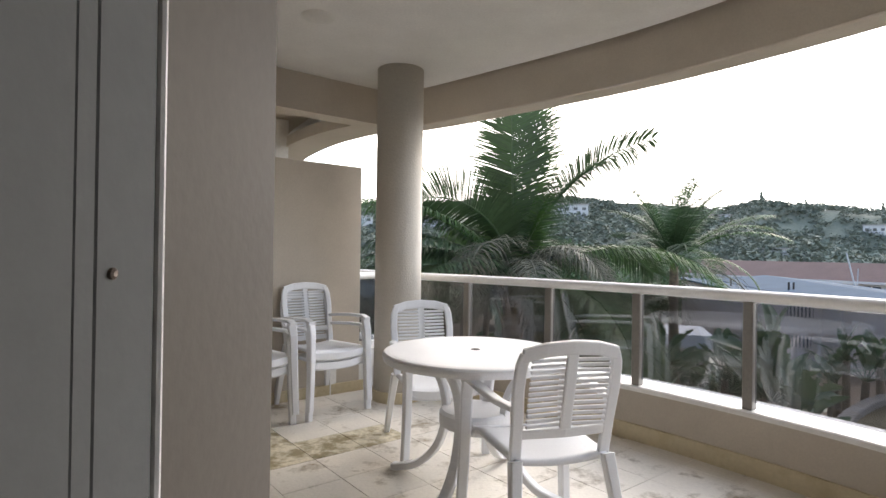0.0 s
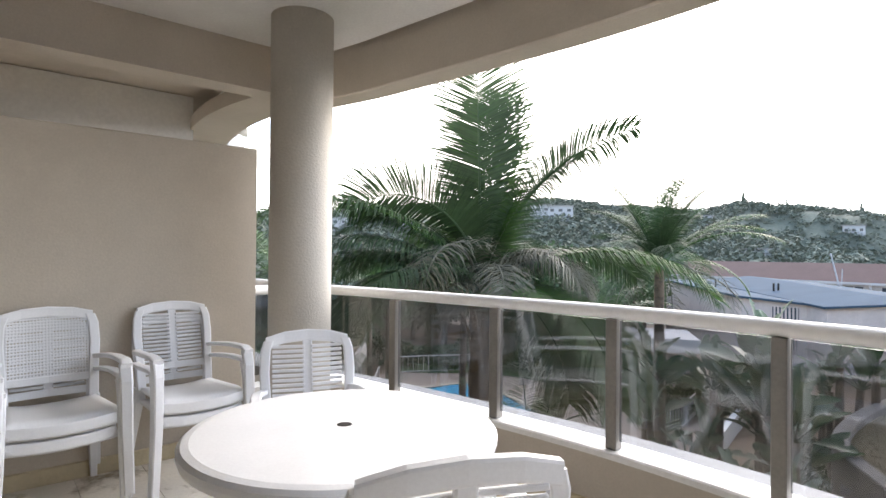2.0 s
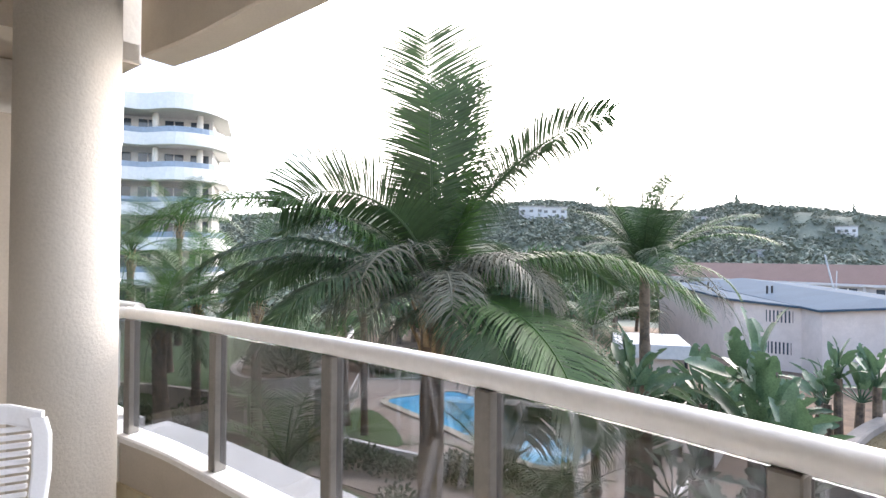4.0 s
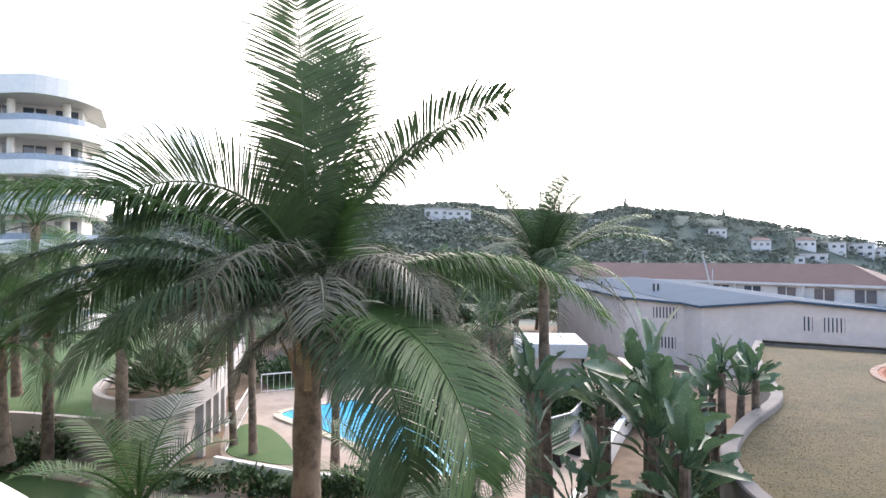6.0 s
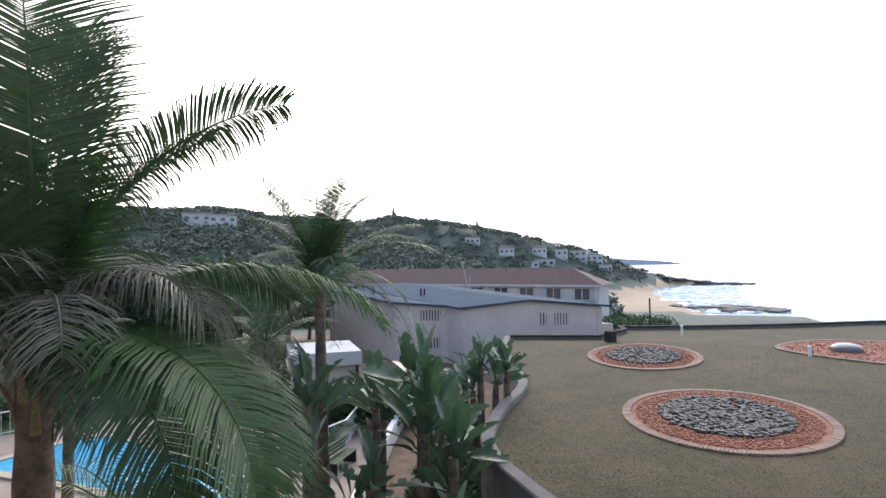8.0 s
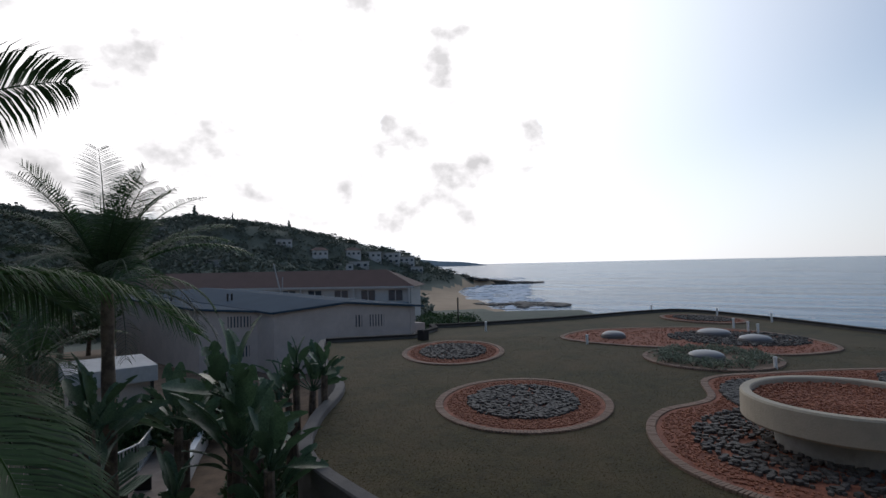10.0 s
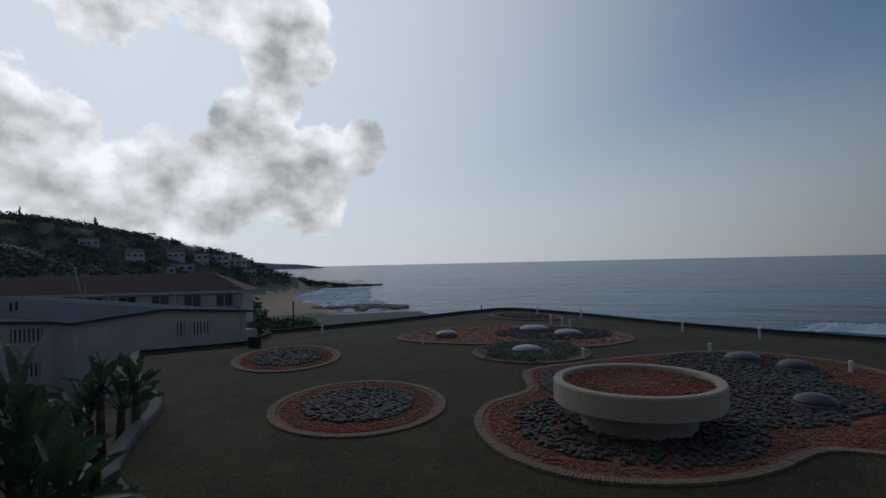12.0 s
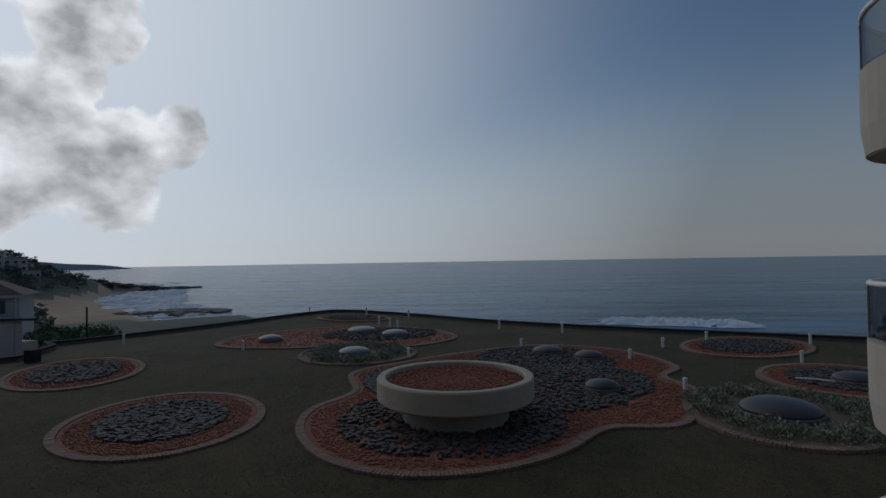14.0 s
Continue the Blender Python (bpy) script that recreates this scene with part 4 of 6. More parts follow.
def dome(x, y, r, h, label="smoked acrylic skylight dome on a low kerb"):
    d = thing("skylight_dome", label, "skylight", "skylight domes", at=pose(x, y, LZ))
    part("kerb", lathe([(r, 0.0), (r, 0.16), (r * 0.96, 0.18)], 40), M_RETAIN, d)
    # Far domes get the shell with sky sheen in its colour.
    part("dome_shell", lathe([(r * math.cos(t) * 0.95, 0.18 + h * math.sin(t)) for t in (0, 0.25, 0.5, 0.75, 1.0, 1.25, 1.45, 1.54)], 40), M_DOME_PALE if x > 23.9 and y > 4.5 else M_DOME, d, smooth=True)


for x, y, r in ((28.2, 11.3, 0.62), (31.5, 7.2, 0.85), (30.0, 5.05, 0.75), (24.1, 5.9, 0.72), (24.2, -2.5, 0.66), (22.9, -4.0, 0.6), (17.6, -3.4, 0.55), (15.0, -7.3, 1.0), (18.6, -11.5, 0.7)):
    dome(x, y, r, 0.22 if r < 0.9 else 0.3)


def vent_pipe(x, y, h, r=0.055):
    d = thing("vent_pipe", "white plastic vent pipe in the ground", "vent pipe", "vent pipes on the lawn", at=pose(x, y, LZ, rng.uniform(-2, 2), rng.uniform(-2, 2), 0))
    part("pipe", lathe([(r, -0.05), (r, h)], 16), M_PIPE, d)
    part("cap", lathe([(r * 1.25, h - 0.06), (r * 1.25, h), (r * 0.7, h + 0.02)], 16), M_PIPE, d)


for x, y in ((25.75, 11.67), (43.0, 14.0), (42.0, 9.2), (23.4, 3.4), (35.6, 7.0), (39.6, 5.6), (33.1, -0.7), (31.0, -4.1), (25.9, -1.5), (26.0, -7.9), (22.85, -5.6), (28.0, -10.6), (22.3, -11.9), (26.3, -14.5), (17.5, -5.85), (27.6, 18.9), (34.0, 6.0), (33.2, 5.4)):
    vent_pipe(x, y, 0.44 if math.hypot(x, y) < 30 else 0.55, 0.06)


# short uneven grass over the nearer part of the lawn
def inside_many(xs, ys, line):
    hit = np.zeros(len(xs), bool)
    for a, b in zip(line, line[1:] + line[:1]):
        cross = (a.y > ys) != (b.y > ys)
        hit ^= cross & (xs < (b.x - a.x) * (ys - a.y) / ((b.y - a.y) or 1e-9) + a.x)
    return hit


gen = np.random.default_rng(17)
gn = 260000
gr, ga = 7.0 + 24.0 * gen.random(gn) ** 1.25, gen.uniform(radians(15), radians(125), gn)
gx, gy = gr * np.sin(ga), gr * np.cos(ga)
keep = inside_many(gx, gy, lawn_poly)
for bed, line, z in BEDS:
    keep &= ~inside_many(gx, gy, line)
gx, gy = gx[keep], gy[keep]
gn = len(gx)
turn_, lean_, tall_ = gen.uniform(0, 6.283, gn), gen.uniform(0, 6.283, gn), gen.uniform(0.010, 0.024, gn)
wide_ = gen.uniform(0.004, 0.010, gn)
blades = np.empty((gn, 3, 3), np.float32)
for k, sg in ((0, -1), (1, 1)):
    blades[:, k, 0], blades[:, k, 1], blades[:, k, 2] = gx + sg * wide_ * np.cos(turn_), gy + sg * wide_ * np.sin(turn_), LZ - 0.002
blades[:, 2, 0], blades[:, 2, 1], blades[:, 2, 2] = gx + tall_ * 0.7 * np.cos(lean_), gy + tall_ * 0.7 * np.sin(lean_), LZ + tall_
me = bpy.data.meshes.new("grass")
me.from_pydata(blades.reshape(-1, 3).tolist(), [], np.arange(gn * 3).reshape(-1, 3).tolist())
tagged(part("grass", me, M_BLADE), "short dry grass of the roof lawn", "grass", kind="stuff")

# ---- ground, hill and sea ----
def lerp_table(x, rows):
    if x <= rows[0][0]:
        return rows[0][1]
    for (a, va), (b, vb) in zip(rows, rows[1:]):
        if x <= b:
            t = (x - a) / (b - a)
            return va + (vb - va) * t
    return rows[-1][1]


def sstep(a, b, x):
    t = min(1.0, max(0.0, (x - a) / (b - a)))
    return t * t * (3 - 2 * t)


RIDGE = [(-180, 3.0), (-60, 3.2), (-15, 3.7), (-8, 4.2), (0, 5.0), (8.6, 5.35), (11, 5.3), (13.3, 5.0), (15.4, 4.6), (17.6, 4.6), (20.7, 4.1), (24, 3.8), (27.2, 4.5), (30, 4.2), (33, 4.05), (36, 3.6), (38.7, 2.9), (41.5, 1.9), (44.5, 1.35), (48, 0.9), (49.9, -0.3), (52.5, -1.1), (54.3, -1.8), (57.5, -2.3), (61, -2.6), (70, -3.0), (180, -3.0)]
SHORE = [(75, 200), (95, 120), (125, 68), (154, 60.8), (231, 56.3), (303, 53.2), (360, 54.0), (400, 58.5), (425, 59.5), (450, 56.5), (493, 52.5), (660, 51.0), (900, 48.0), (1400, 44.0)]
SEA = -15.0


def ground_z(x, y):
    r, az = math.hypot(x, y), math.degrees(math.atan2(x, y))
    ridge = 1.34 + 350 * math.tan(radians(lerp_table(az, RIDGE)))
    nz = noise.noise(V((x * 0.02, y * 0.02, 0.3)))
    z = -5.8
    z += (-3.2 + nz * 1.5) * sstep(45, 90, r)
    z += (ridge + 9.0) * sstep(110, 350, r) + 5 * nz * sstep(150, 300, r) * (1 - sstep(300, 350, r))
    z -= 40 * sstep(360, 900, r)
    if x < -1 and y > 15:
        z += 1.4 * sstep(23.9, 25.6, y - x * 0.2) * (1 - sstep(60, 90, r)) * sstep(7.6, 8.6, -x)
    inland = (lerp_table(r, SHORE) - az) * radians(1) * max(r, 75)
    if az < -20 or az > 179:
        inland = 400
    shore = SEA - 0.2 + (inland * 0.055 if inland < 45 else 2.5 + (inland - 45) * 0.3)
    steep = sstep(270, 345, r)
    shore = shore * (1 - steep) + (SEA - 0.2 + inland * 0.6) * steep
    return max(-22.0, min(z, shore))


radii = [0.5, 6, 10, 14, 18, 20, 21, 22, 23, 24, 25, 26, 27, 28.5, 30, 34, 38, 43, 49, 56, 64, 74, 86, 100, 108, 115, 122, 130, 137, 145, 152, 160, 168, 176, 185, 194, 204, 214, 225, 236, 248, 260, 273, 286, 299, 312, 324, 335, 344, 352, 370, 390, 410, 430, 455, 490, 540, 620, 760, 1000, 1500, 2600, 4800]
azs = [a * 1.2 - 66 for a in range(0, 91)] + [42.4 + a * 0.4 for a in range(0, 60)] + [a * 1.2 + 66.6 for a in range(0, 11)] + [a * 6 + 84 for a in range(0, 35)]
vs, fs = [], []
for r in radii:
    for a in azs:
        x, y = r * math.sin(radians(a)), r * math.cos(radians(a))
        vs.append((x, y, ground_z(x, y)))
na = len(azs)
for j in range(len(radii) - 1):
    for i in range(na):
        k = (i + 1) % na
        fs.append((j * na + i, (j + 1) * na + i, (j + 1) * na + k, j * na + k))
ground = tagged(part("ground", (vs, fs), None, smooth=True), "one sheet of ground: garden, wooded hill and sandy beach", "ground", kind="structure")
for m in (M_EARTH, M_WOODS, M_SAND, M_GRASS):
    ground.data.materials.append(m)
for p in ground.data.polygons:
    c = p.center
    r, az = math.hypot(c.x, c.y), math.degrees(math.atan2(c.x, c.y))
    if r > 75:
        p.material_index = 2 if c.z < -12.4 else 1
    elif c.x < -8 and c.y > 19:
        p.material_index = 3
sea_r = [60, 90, 130, 180, 260, 400, 650, 1100, 2000, 4800]
vs = [(0, 0, SEA)]
fs = []
for r in sea_r:
    for i in range(96):
        vs.append((r * math.cos(i * math.pi / 48), r * math.sin(i * math.pi / 48), SEA))
for j in range(len(sea_r) - 1):
    for i in range(96):
        k = (i + 1) % 96
        fs.append((1 + j * 96 + i, 1 + j * 96 + k, 1 + (j + 1) * 96 + k, 1 + (j + 1) * 96 + i))
tagged(part("water", (vs, fs), M_SEA, smooth=True), "grey-blue open sea reaching the horizon", "sea", kind="structure")


def polar(az, r, z=0.0):
    return V((r * math.sin(radians(az)), r * math.cos(radians(az)), z))


# foam along the beach and a breaking wave
def foam_patch(az0, az1, r0, r1, count, seed, h=0.35):
    rr = random.Random(seed)
    VS, FS = [], []
    for _ in range(count):
        a, r = rr.uniform(az0, az1), rr.uniform(r0, r1)
        p = polar(a, r)
        w, d = rr.uniform(1.5, 7.0), rr.uniform(0.4, 1.6)
        t = radians(-a + rr.uniform(-14, 14) + 8)
        o = len(VS)
        for k in range(8):
            q = 2 * math.pi * k / 8
            ux, uy = w * math.cos(q) * rr.uniform(0.6, 1.0), d * math.sin(q) * rr.uniform(0.6, 1.0)
            VS.append((p.x + ux * math.cos(t) - uy * math.sin(t), p.y + ux * math.sin(t) + uy * math.cos(t), SEA + 0.06 + rr.uniform(0, 0.05)))
        VS.append((p.x, p.y, SEA + 0.1 + rr.uniform(0, h)))
        FS.extend((o + k, o + (k + 1) % 8, o + 8) for k in range(8))
    return VS, FS


foam = thing("sea_foam", "white foam of waves breaking along the beach", "foam", kind="stuff")
for i, (a0, a1, r0, r1, n) in enumerate(((59.0, 63.0, 150, 185, 90), (56.8, 61.5, 190, 240, 150), (54.0, 60.5, 240, 330, 260), (54.5, 60.5, 330, 395, 150), (53.0, 60.0, 430, 560, 130), (102.5, 114.5, 140, 148, 260))):
    tagged(part("foam_patch", foam_patch(a0, a1, r0, r1, n, 300 + i, 0.5 if i < 5 else 1.5), M_FOAM, foam), kind="stuff")

def boulders(name, label, places, seed):
    rr = random.Random(seed)
    geo = []
    for az, r, spread, size, n in places:
        for _ in range(n):
            p = polar(az + rr.gauss(0, spread) / r * 57, r + rr.gauss(0, spread * 0.9))
            vs, fs = rock_verts(size * rr.uniform(0.5, 1.2), rr)
            geo.append(([(v.x * 1.6 + p.x, v.y * 1.6 + p.y, v.z * 0.55 + max(SEA, ground_z(p.x, p.y))) for v in vs], fs))
    tagged(part(name, joined(*geo), M_ROCK), label, "rocks", kind="stuff")


boulders("shore_rocks", "dark wet rocks and rock shelf at the water's edge", ((60.8, 205, 6, 2.2, 60), (59.0, 208, 6, 2.2, 40), (56.5, 405, 10, 3.6, 60), (58.6, 414, 8, 3.0, 40), (60.5, 158, 4, 1.6, 16), (109.5, 145, 3, 1.6, 14)), 11)
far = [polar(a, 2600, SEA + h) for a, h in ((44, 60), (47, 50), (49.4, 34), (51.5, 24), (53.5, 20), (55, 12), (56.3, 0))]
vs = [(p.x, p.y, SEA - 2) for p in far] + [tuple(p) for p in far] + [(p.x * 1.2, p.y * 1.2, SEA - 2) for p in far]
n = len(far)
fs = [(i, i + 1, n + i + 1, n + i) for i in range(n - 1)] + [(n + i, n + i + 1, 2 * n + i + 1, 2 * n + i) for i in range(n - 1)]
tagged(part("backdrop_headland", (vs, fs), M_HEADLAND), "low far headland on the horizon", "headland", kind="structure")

# woods on the hill: many uneven crowns
ICO = bmesh.new()
bmesh.ops.create_icosphere(ICO, subdivisions=2, radius=1.0)
ICO_V = [v.co.copy() for v in ICO.verts]
ICO_F = [tuple(v.index for v in f.verts) for f in ICO.faces]
ICO.free()


def clump(center, sx, sz, rr, rough=0.35):
    vs = []
    off = V((rr.uniform(0, 50), rr.uniform(0, 50), rr.uniform(0, 50)))
    for v in ICO_V:
        k = 1 + rough * 1.6 * noise.noise(v * 1.8 + off) + rr.uniform(-rough, rough) * 0.35
        vs.append((center.x + v.x * sx * k, center.y + v.y * sx * k, center.z + v.z * sz * k))
    return vs, ICO_F


def far_crown(x, y, z, s, rr, VS, FS):
    """A tree crown seen from afar: tufts of leaves turned every way on an uneven dome."""
    lobes = [(rr.uniform(-0.55, 0.55) * s, rr.uniform(-0.55, 0.55) * s, rr.uniform(0.1, 0.6) * s, s * rr.uniform(0.45, 0.75)) for _ in range(4)]
    for k in range(36):
        lx, ly, lz, lr = lobes[k & 3]
        a, u = rr.uniform(0, 6.283), rr.uniform(-0.35, 1.0)
        c = math.sqrt(1 - u * u) * lr
        px, py, pz = x + lx + c * math.cos(a), y + ly + c * math.sin(a), z + lz + u * lr * 0.85
        q = s * rr.uniform(0.13, 0.30)
        d1 = (rr.uniform(-1, 1) * q, rr.uniform(-1, 1) * q, rr.uniform(-0.7, 0.7) * q)
        d2 = (rr.uniform(-1, 1) * q, rr.uniform(-1, 1) * q, rr.uniform(-0.7, 0.7) * q)
        o = len(VS)
        VS.extend(((px - d1[0], py - d1[1], pz - d1[2]), (px + d2[0], py + d2[1], pz + d2[2]), (px + d1[0], py + d1[1], pz + d1[2]), (px - d2[0], py - d2[1], pz - d2[2])))
        FS.append((o, o + 1, o + 2, o + 3))


rr = random.Random(5)
VS, FS = [], []
for band, n in (((95, 200), 1900), ((200, 300), 3600), ((290, 362), 2700), ((355, 440), 900)):
    for _ in range(n):
        az, r = rr.uniform(-36, 59), rr.uniform(*band)
        p = polar(az, r)
        z = ground_z(p.x, p.y)
        if z < -10.5 or (az > 50 and r < 280):
            continue
        far_crown(p.x, p.y, z, rr.uniform(1.8, 3.8) * (0.85 if r > 290 else 1.0), rr, VS, FS)
tagged(part("hill_woods", (VS, FS), M_WOODS), "dense subtropical bush covering the hill", "woodland", kind="stuff")


def far_house(az, r, w, d, h, rot, storeys=1, flat=True, lift=0.0, wallmat=None):
    p = polar(az, r)
    z = ground_z(p.x, p.y) + lift
    hs = thing("house", "white hillside house among trees", "house", "houses on the hill", at=pose(p.x, p.y, z, 0, 0, -az + rot))
    part("wall", boxed(-w / 2, -d / 2, -3, w / 2, d / 2, h), wallmat or M_WHITEWALL, hs)
    if flat:
        part("roof", boxed(-w / 2 - 0.4, -d / 2 - 0.4, h, w / 2 + 0.4, d / 2 + 0.4, h + 0.4), M_CONC, hs)
    else:
        part("roof", ([(-w / 2 - 0.5, -d / 2 - 0.5, h), (w / 2 + 0.5, -d / 2 - 0.5, h), (w / 2 + 0.5, d / 2 + 0.5, h), (-w / 2 - 0.5, d / 2 + 0.5, h), (-w / 4, 0, h + w * 0.2), (w / 4, 0, h + w * 0.2)], [(0, 1, 5, 4), (1, 2, 5), (2, 3, 4, 5), (3, 0, 4), (3, 2, 1, 0)]), M_ROOFTILE, hs)
    for s in range(storeys):
        for i in range(3):
            x = -w / 2 + w * (i + 0.5) / 3
            z1 = h - 2.6 - s * 2.9
            part("window", boxed(x - w * 0.075, -d / 2 - 0.06, z1 + 0.2, x + w * 0.075, -d / 2 + 0.02, z1 + 1.4), M_WINDOW, hs)


def hill_r(az, el):
    """How far off the hillside stands at this bearing and elevation."""
    for r in range(120, 350, 3):
        p = polar(az, r)
        if ground_z(p.x, p.y) - 1.34 > r * math.tan(radians(el)):
            return r
    return 350


for az, el, w, d, h, rot, storeys, flat in ((10.4, 3.7, 11, 8, 6.5, 8, 2, True), (8.3, 3.9, 11, 8, 6, -6, 1, True), (23.9, 3.3, 9, 7, 3.2, -10, 1, True), (28.7, 0.2, 11, 5, 2.6, 8, 1, True), (25.2, 2.6, 8, 5, 2.6, 0, 1, True), (41.3, -0.5, 10, 6, 3.0, 4, 1, True), (38.9, 0.9, 8, 7, 4, 12, 1, False),
                                            (42.9, 0.0, 11, 5, 2.6, -4, 1, True), (42.3, 0.9, 8, 6, 3.6, 10, 1, False), (44.4, 0.5, 9, 6, 4, 0, 1, True), (46.3, 0.3, 10, 7, 5.2, -10, 2, True), (47.8, -0.2, 9, 7, 5.5, 5, 2, True), (48.9, -0.9, 7, 6, 3.5, 0, 1, True), (35.5, 2.0, 8, 6, 3, 0, 1, True), (-12, 2.4, 12, 8, 6, 0, 2, True), (-4.5, 2.6, 12, 8, 5, 0, 1, False)):
    far_house(az, hill_r(az, el), w, d, h, rot, storeys, flat, -1.0)


def conifer(az, r, h, w):
    p = polar(az, r)
    z = ground_z(p.x, p.y)
    t = thing("conifer_tree", "tall narrow dark conifer on the hill", "tree", at=pose(p.x, p.y, z))
    part("trunk", tube([(0, 0, -1), (0, 0, h * 0.9)], 0.3, 6, lambda q: 0.4 - 0.3 * q), M_TRUNK, t)
    q = random.Random(int(az * 10))
    geo = [clump(V((q.uniform(-0.3, 0.3) * w, q.uniform(-0.3, 0.3) * w, h * (0.15 + 0.85 * i / 9))), w * (1.05 - 0.085 * i) * q.uniform(0.8, 1.1), h * 0.09, q, 0.5) for i in range(10)]
    part("crown", joined(*geo), M_WOODS, t)


conifer(41.2, 225, 15, 1.8)
conifer(27.3, 345, 8, 1.8)
conifer(30.7, 345, 7, 0.8)
conifer(36.0, 345, 6, 1.4)

# ---- neighbouring buildings ----
hall = thing("low_hall", "pinkish-grey rendered hall with blue-grey sheet roof", "building")
A, B = V((21.6, 31.6)), V((28.6, 25.4))
ex = (B - A).normalized()
ey = V((0.09, 0.996))
W = (B - A).length


def hp(u, v, z):
    q = A + ex * u + ey * v
    return (q.x, q.y, z)


EZ0, EZR, BASE = -1.78, -1.25, -9.0
wallg = ([hp(0, 0, BASE), hp(W, 0, BASE), hp(W, 0, EZ0 + 0.15), hp(W * 0.48, 0, EZR), hp(0, 0, EZ0), hp(0, 22, BASE), hp(W, 22, BASE), hp(W, 22, EZ0 + 0.55), hp(W * 0.48, 22, EZR + 0.55), hp(0, 22, EZ0 + 0.55)],
         [(0, 1, 2, 3, 4), (5, 9, 8, 7, 6), (0, 4, 9, 5), (1, 6, 7, 2)])
part("wall", wallg, M_LILAC, hall)
part("wall", ([hp(-3.8, 2.2, BASE), hp(0, 2.2, BASE), hp(0, 2.2, EZ0), hp(-3.8, 2.2, EZ0 + 0.25), hp(-3.8, 20, BASE), hp(0, 20, BASE), hp(0, 20, EZ0 + 0.4), hp(-3.8, 20, EZ0 + 0.6)], [(0, 1, 2, 3), (0, 3, 7, 4), (1, 5, 6, 2), (4, 7, 6, 5)]), M_LILAC, hall)
rt = 0.14
for a, b, za, zb in ((-0.35, W * 0.48, EZ0 - 0.02, EZR), (W * 0.48, W + 0.35, EZR, EZ0 + 0.13)):
    part("roof", ([hp(a, -0.4, za + 0.01), hp(b, -0.4, zb + 0.01), hp(b, 22, zb + 0.6), hp(a, 22, za + 0.6), hp(a, -0.4, za + rt), hp(b, -0.4, zb + rt), hp(b, 22, zb + 0.6 + rt), hp(a, 22, za + 0.6 + rt)], [(3, 2, 1, 0), (4, 5, 6, 7), (0, 1, 5, 4), (1, 2, 6, 5), (2, 3, 7, 6), (3, 0, 4, 7)]), M_ROOFBLUE, hall)
part("roof", ([hp(-4.3, 1.8, EZ0 + 0.28), hp(-0.3, 1.8, EZ0 + 0.02), hp(-0.3, 22, EZ0 + 0.5), hp(-4.3, 22, EZ0 + 0.7), hp(-4.3, 1.8, EZ0 + 0.42), hp(-0.3, 1.8, EZ0 + 0.16), hp(-0.3, 22, EZ0 + 0.64), hp(-4.3, 22, EZ0 + 0.84)], [(3, 2, 1, 0), (4, 5, 6, 7), (0, 1, 5, 4), (1, 2, 6, 5), (2, 3, 7, 6), (3, 0, 4, 7)]), M_ROOFBLUE, hall)


def slit_window(u, v, z, w, h, bars):
    wd = part("window", joined(*[([hp(u - w / 2, v - 0.02, z), hp(u + w / 2, v - 0.02, z), hp(u + w / 2, v - 0.02, z + h), hp(u - w / 2, v - 0.02, z + h), hp(u - w / 2, v + 0.1, z), hp(u + w / 2, v + 0.1, z), hp(u + w / 2, v + 0.1, z + h), hp(u - w / 2, v + 0.1, z + h)], [(0, 1, 2, 3), (0, 4, 5, 1), (1, 5, 6, 2), (2, 6, 7, 3), (3, 7, 4, 0)])]), M_WINDOW, hall)
    for i in range(bars):
        x = u - w / 2 + w * (i + 0.5) / bars
        part("mullion", ([hp(x - 0.05, v - 0.06, z - 0.03), hp(x + 0.05, v - 0.06, z - 0.03), hp(x + 0.05, v - 0.06, z + h + 0.03), hp(x - 0.05, v - 0.06, z + h + 0.03), hp(x - 0.05, v + 0.01, z - 0.03), hp(x + 0.05, v + 0.01, z - 0.03), hp(x + 0.05, v + 0.01, z + h + 0.03), hp(x - 0.05, v + 0.01, z + h + 0.03)], [(0, 1, 2, 3), (0, 4, 5, 1), (1, 5, 6, 2), (2, 6, 7, 3), (3, 7, 4, 0)]), M_LILAC, wd)


slit_window(W * 0.59, 0, -2.85, 0.42, 0.8, 2)
slit_window(W * 0.72, 0, -2.85, 0.95, 0.8, 5)
slit_window(-1.2, 2.2, -2.75, 1.5, 0.75, 7)
slit_window(-1.2, 2.2, -4.75, 1.3, 0.75, 6)
part("downpipe", ([hp(W - 0.35, -0.08, BASE), hp(W - 0.25, -0.08, BASE), hp(W - 0.25, -0.08, EZ0), hp(W - 0.35, -0.08, EZ0), hp(W - 0.35, 0.02, BASE), hp(W - 0.25, 0.02, BASE), hp(W - 0.25, 0.02, EZ0), hp(W - 0.35, 0.02, EZ0)], [(0, 1, 2, 3), (0, 4, 5, 1), (1, 5, 6, 2), (3, 7, 4, 0)]), M_LILAC, hall)
for u, v in ((1.0, 9), (1.4, 9.2), (-2, 12)):
    q = hp(u, v, EZ0 + 0.5)
    part("roof_vent", lathe([(0.07, EZ0 + 0.3), (0.07, EZ0 + 1.1)], 8, q[0], q[1]), M_DARKTRIM, hall)
part("annexe", joined(plate([V(hp(W, 4, 0)[:2]), V(hp(W + 3.5, 4, 0)[:2]), V(hp(W + 3.5, 12, 0)[:2]), V(hp(W, 12, 0)[:2])], BASE, -3.1)), M_LILAC, hall)

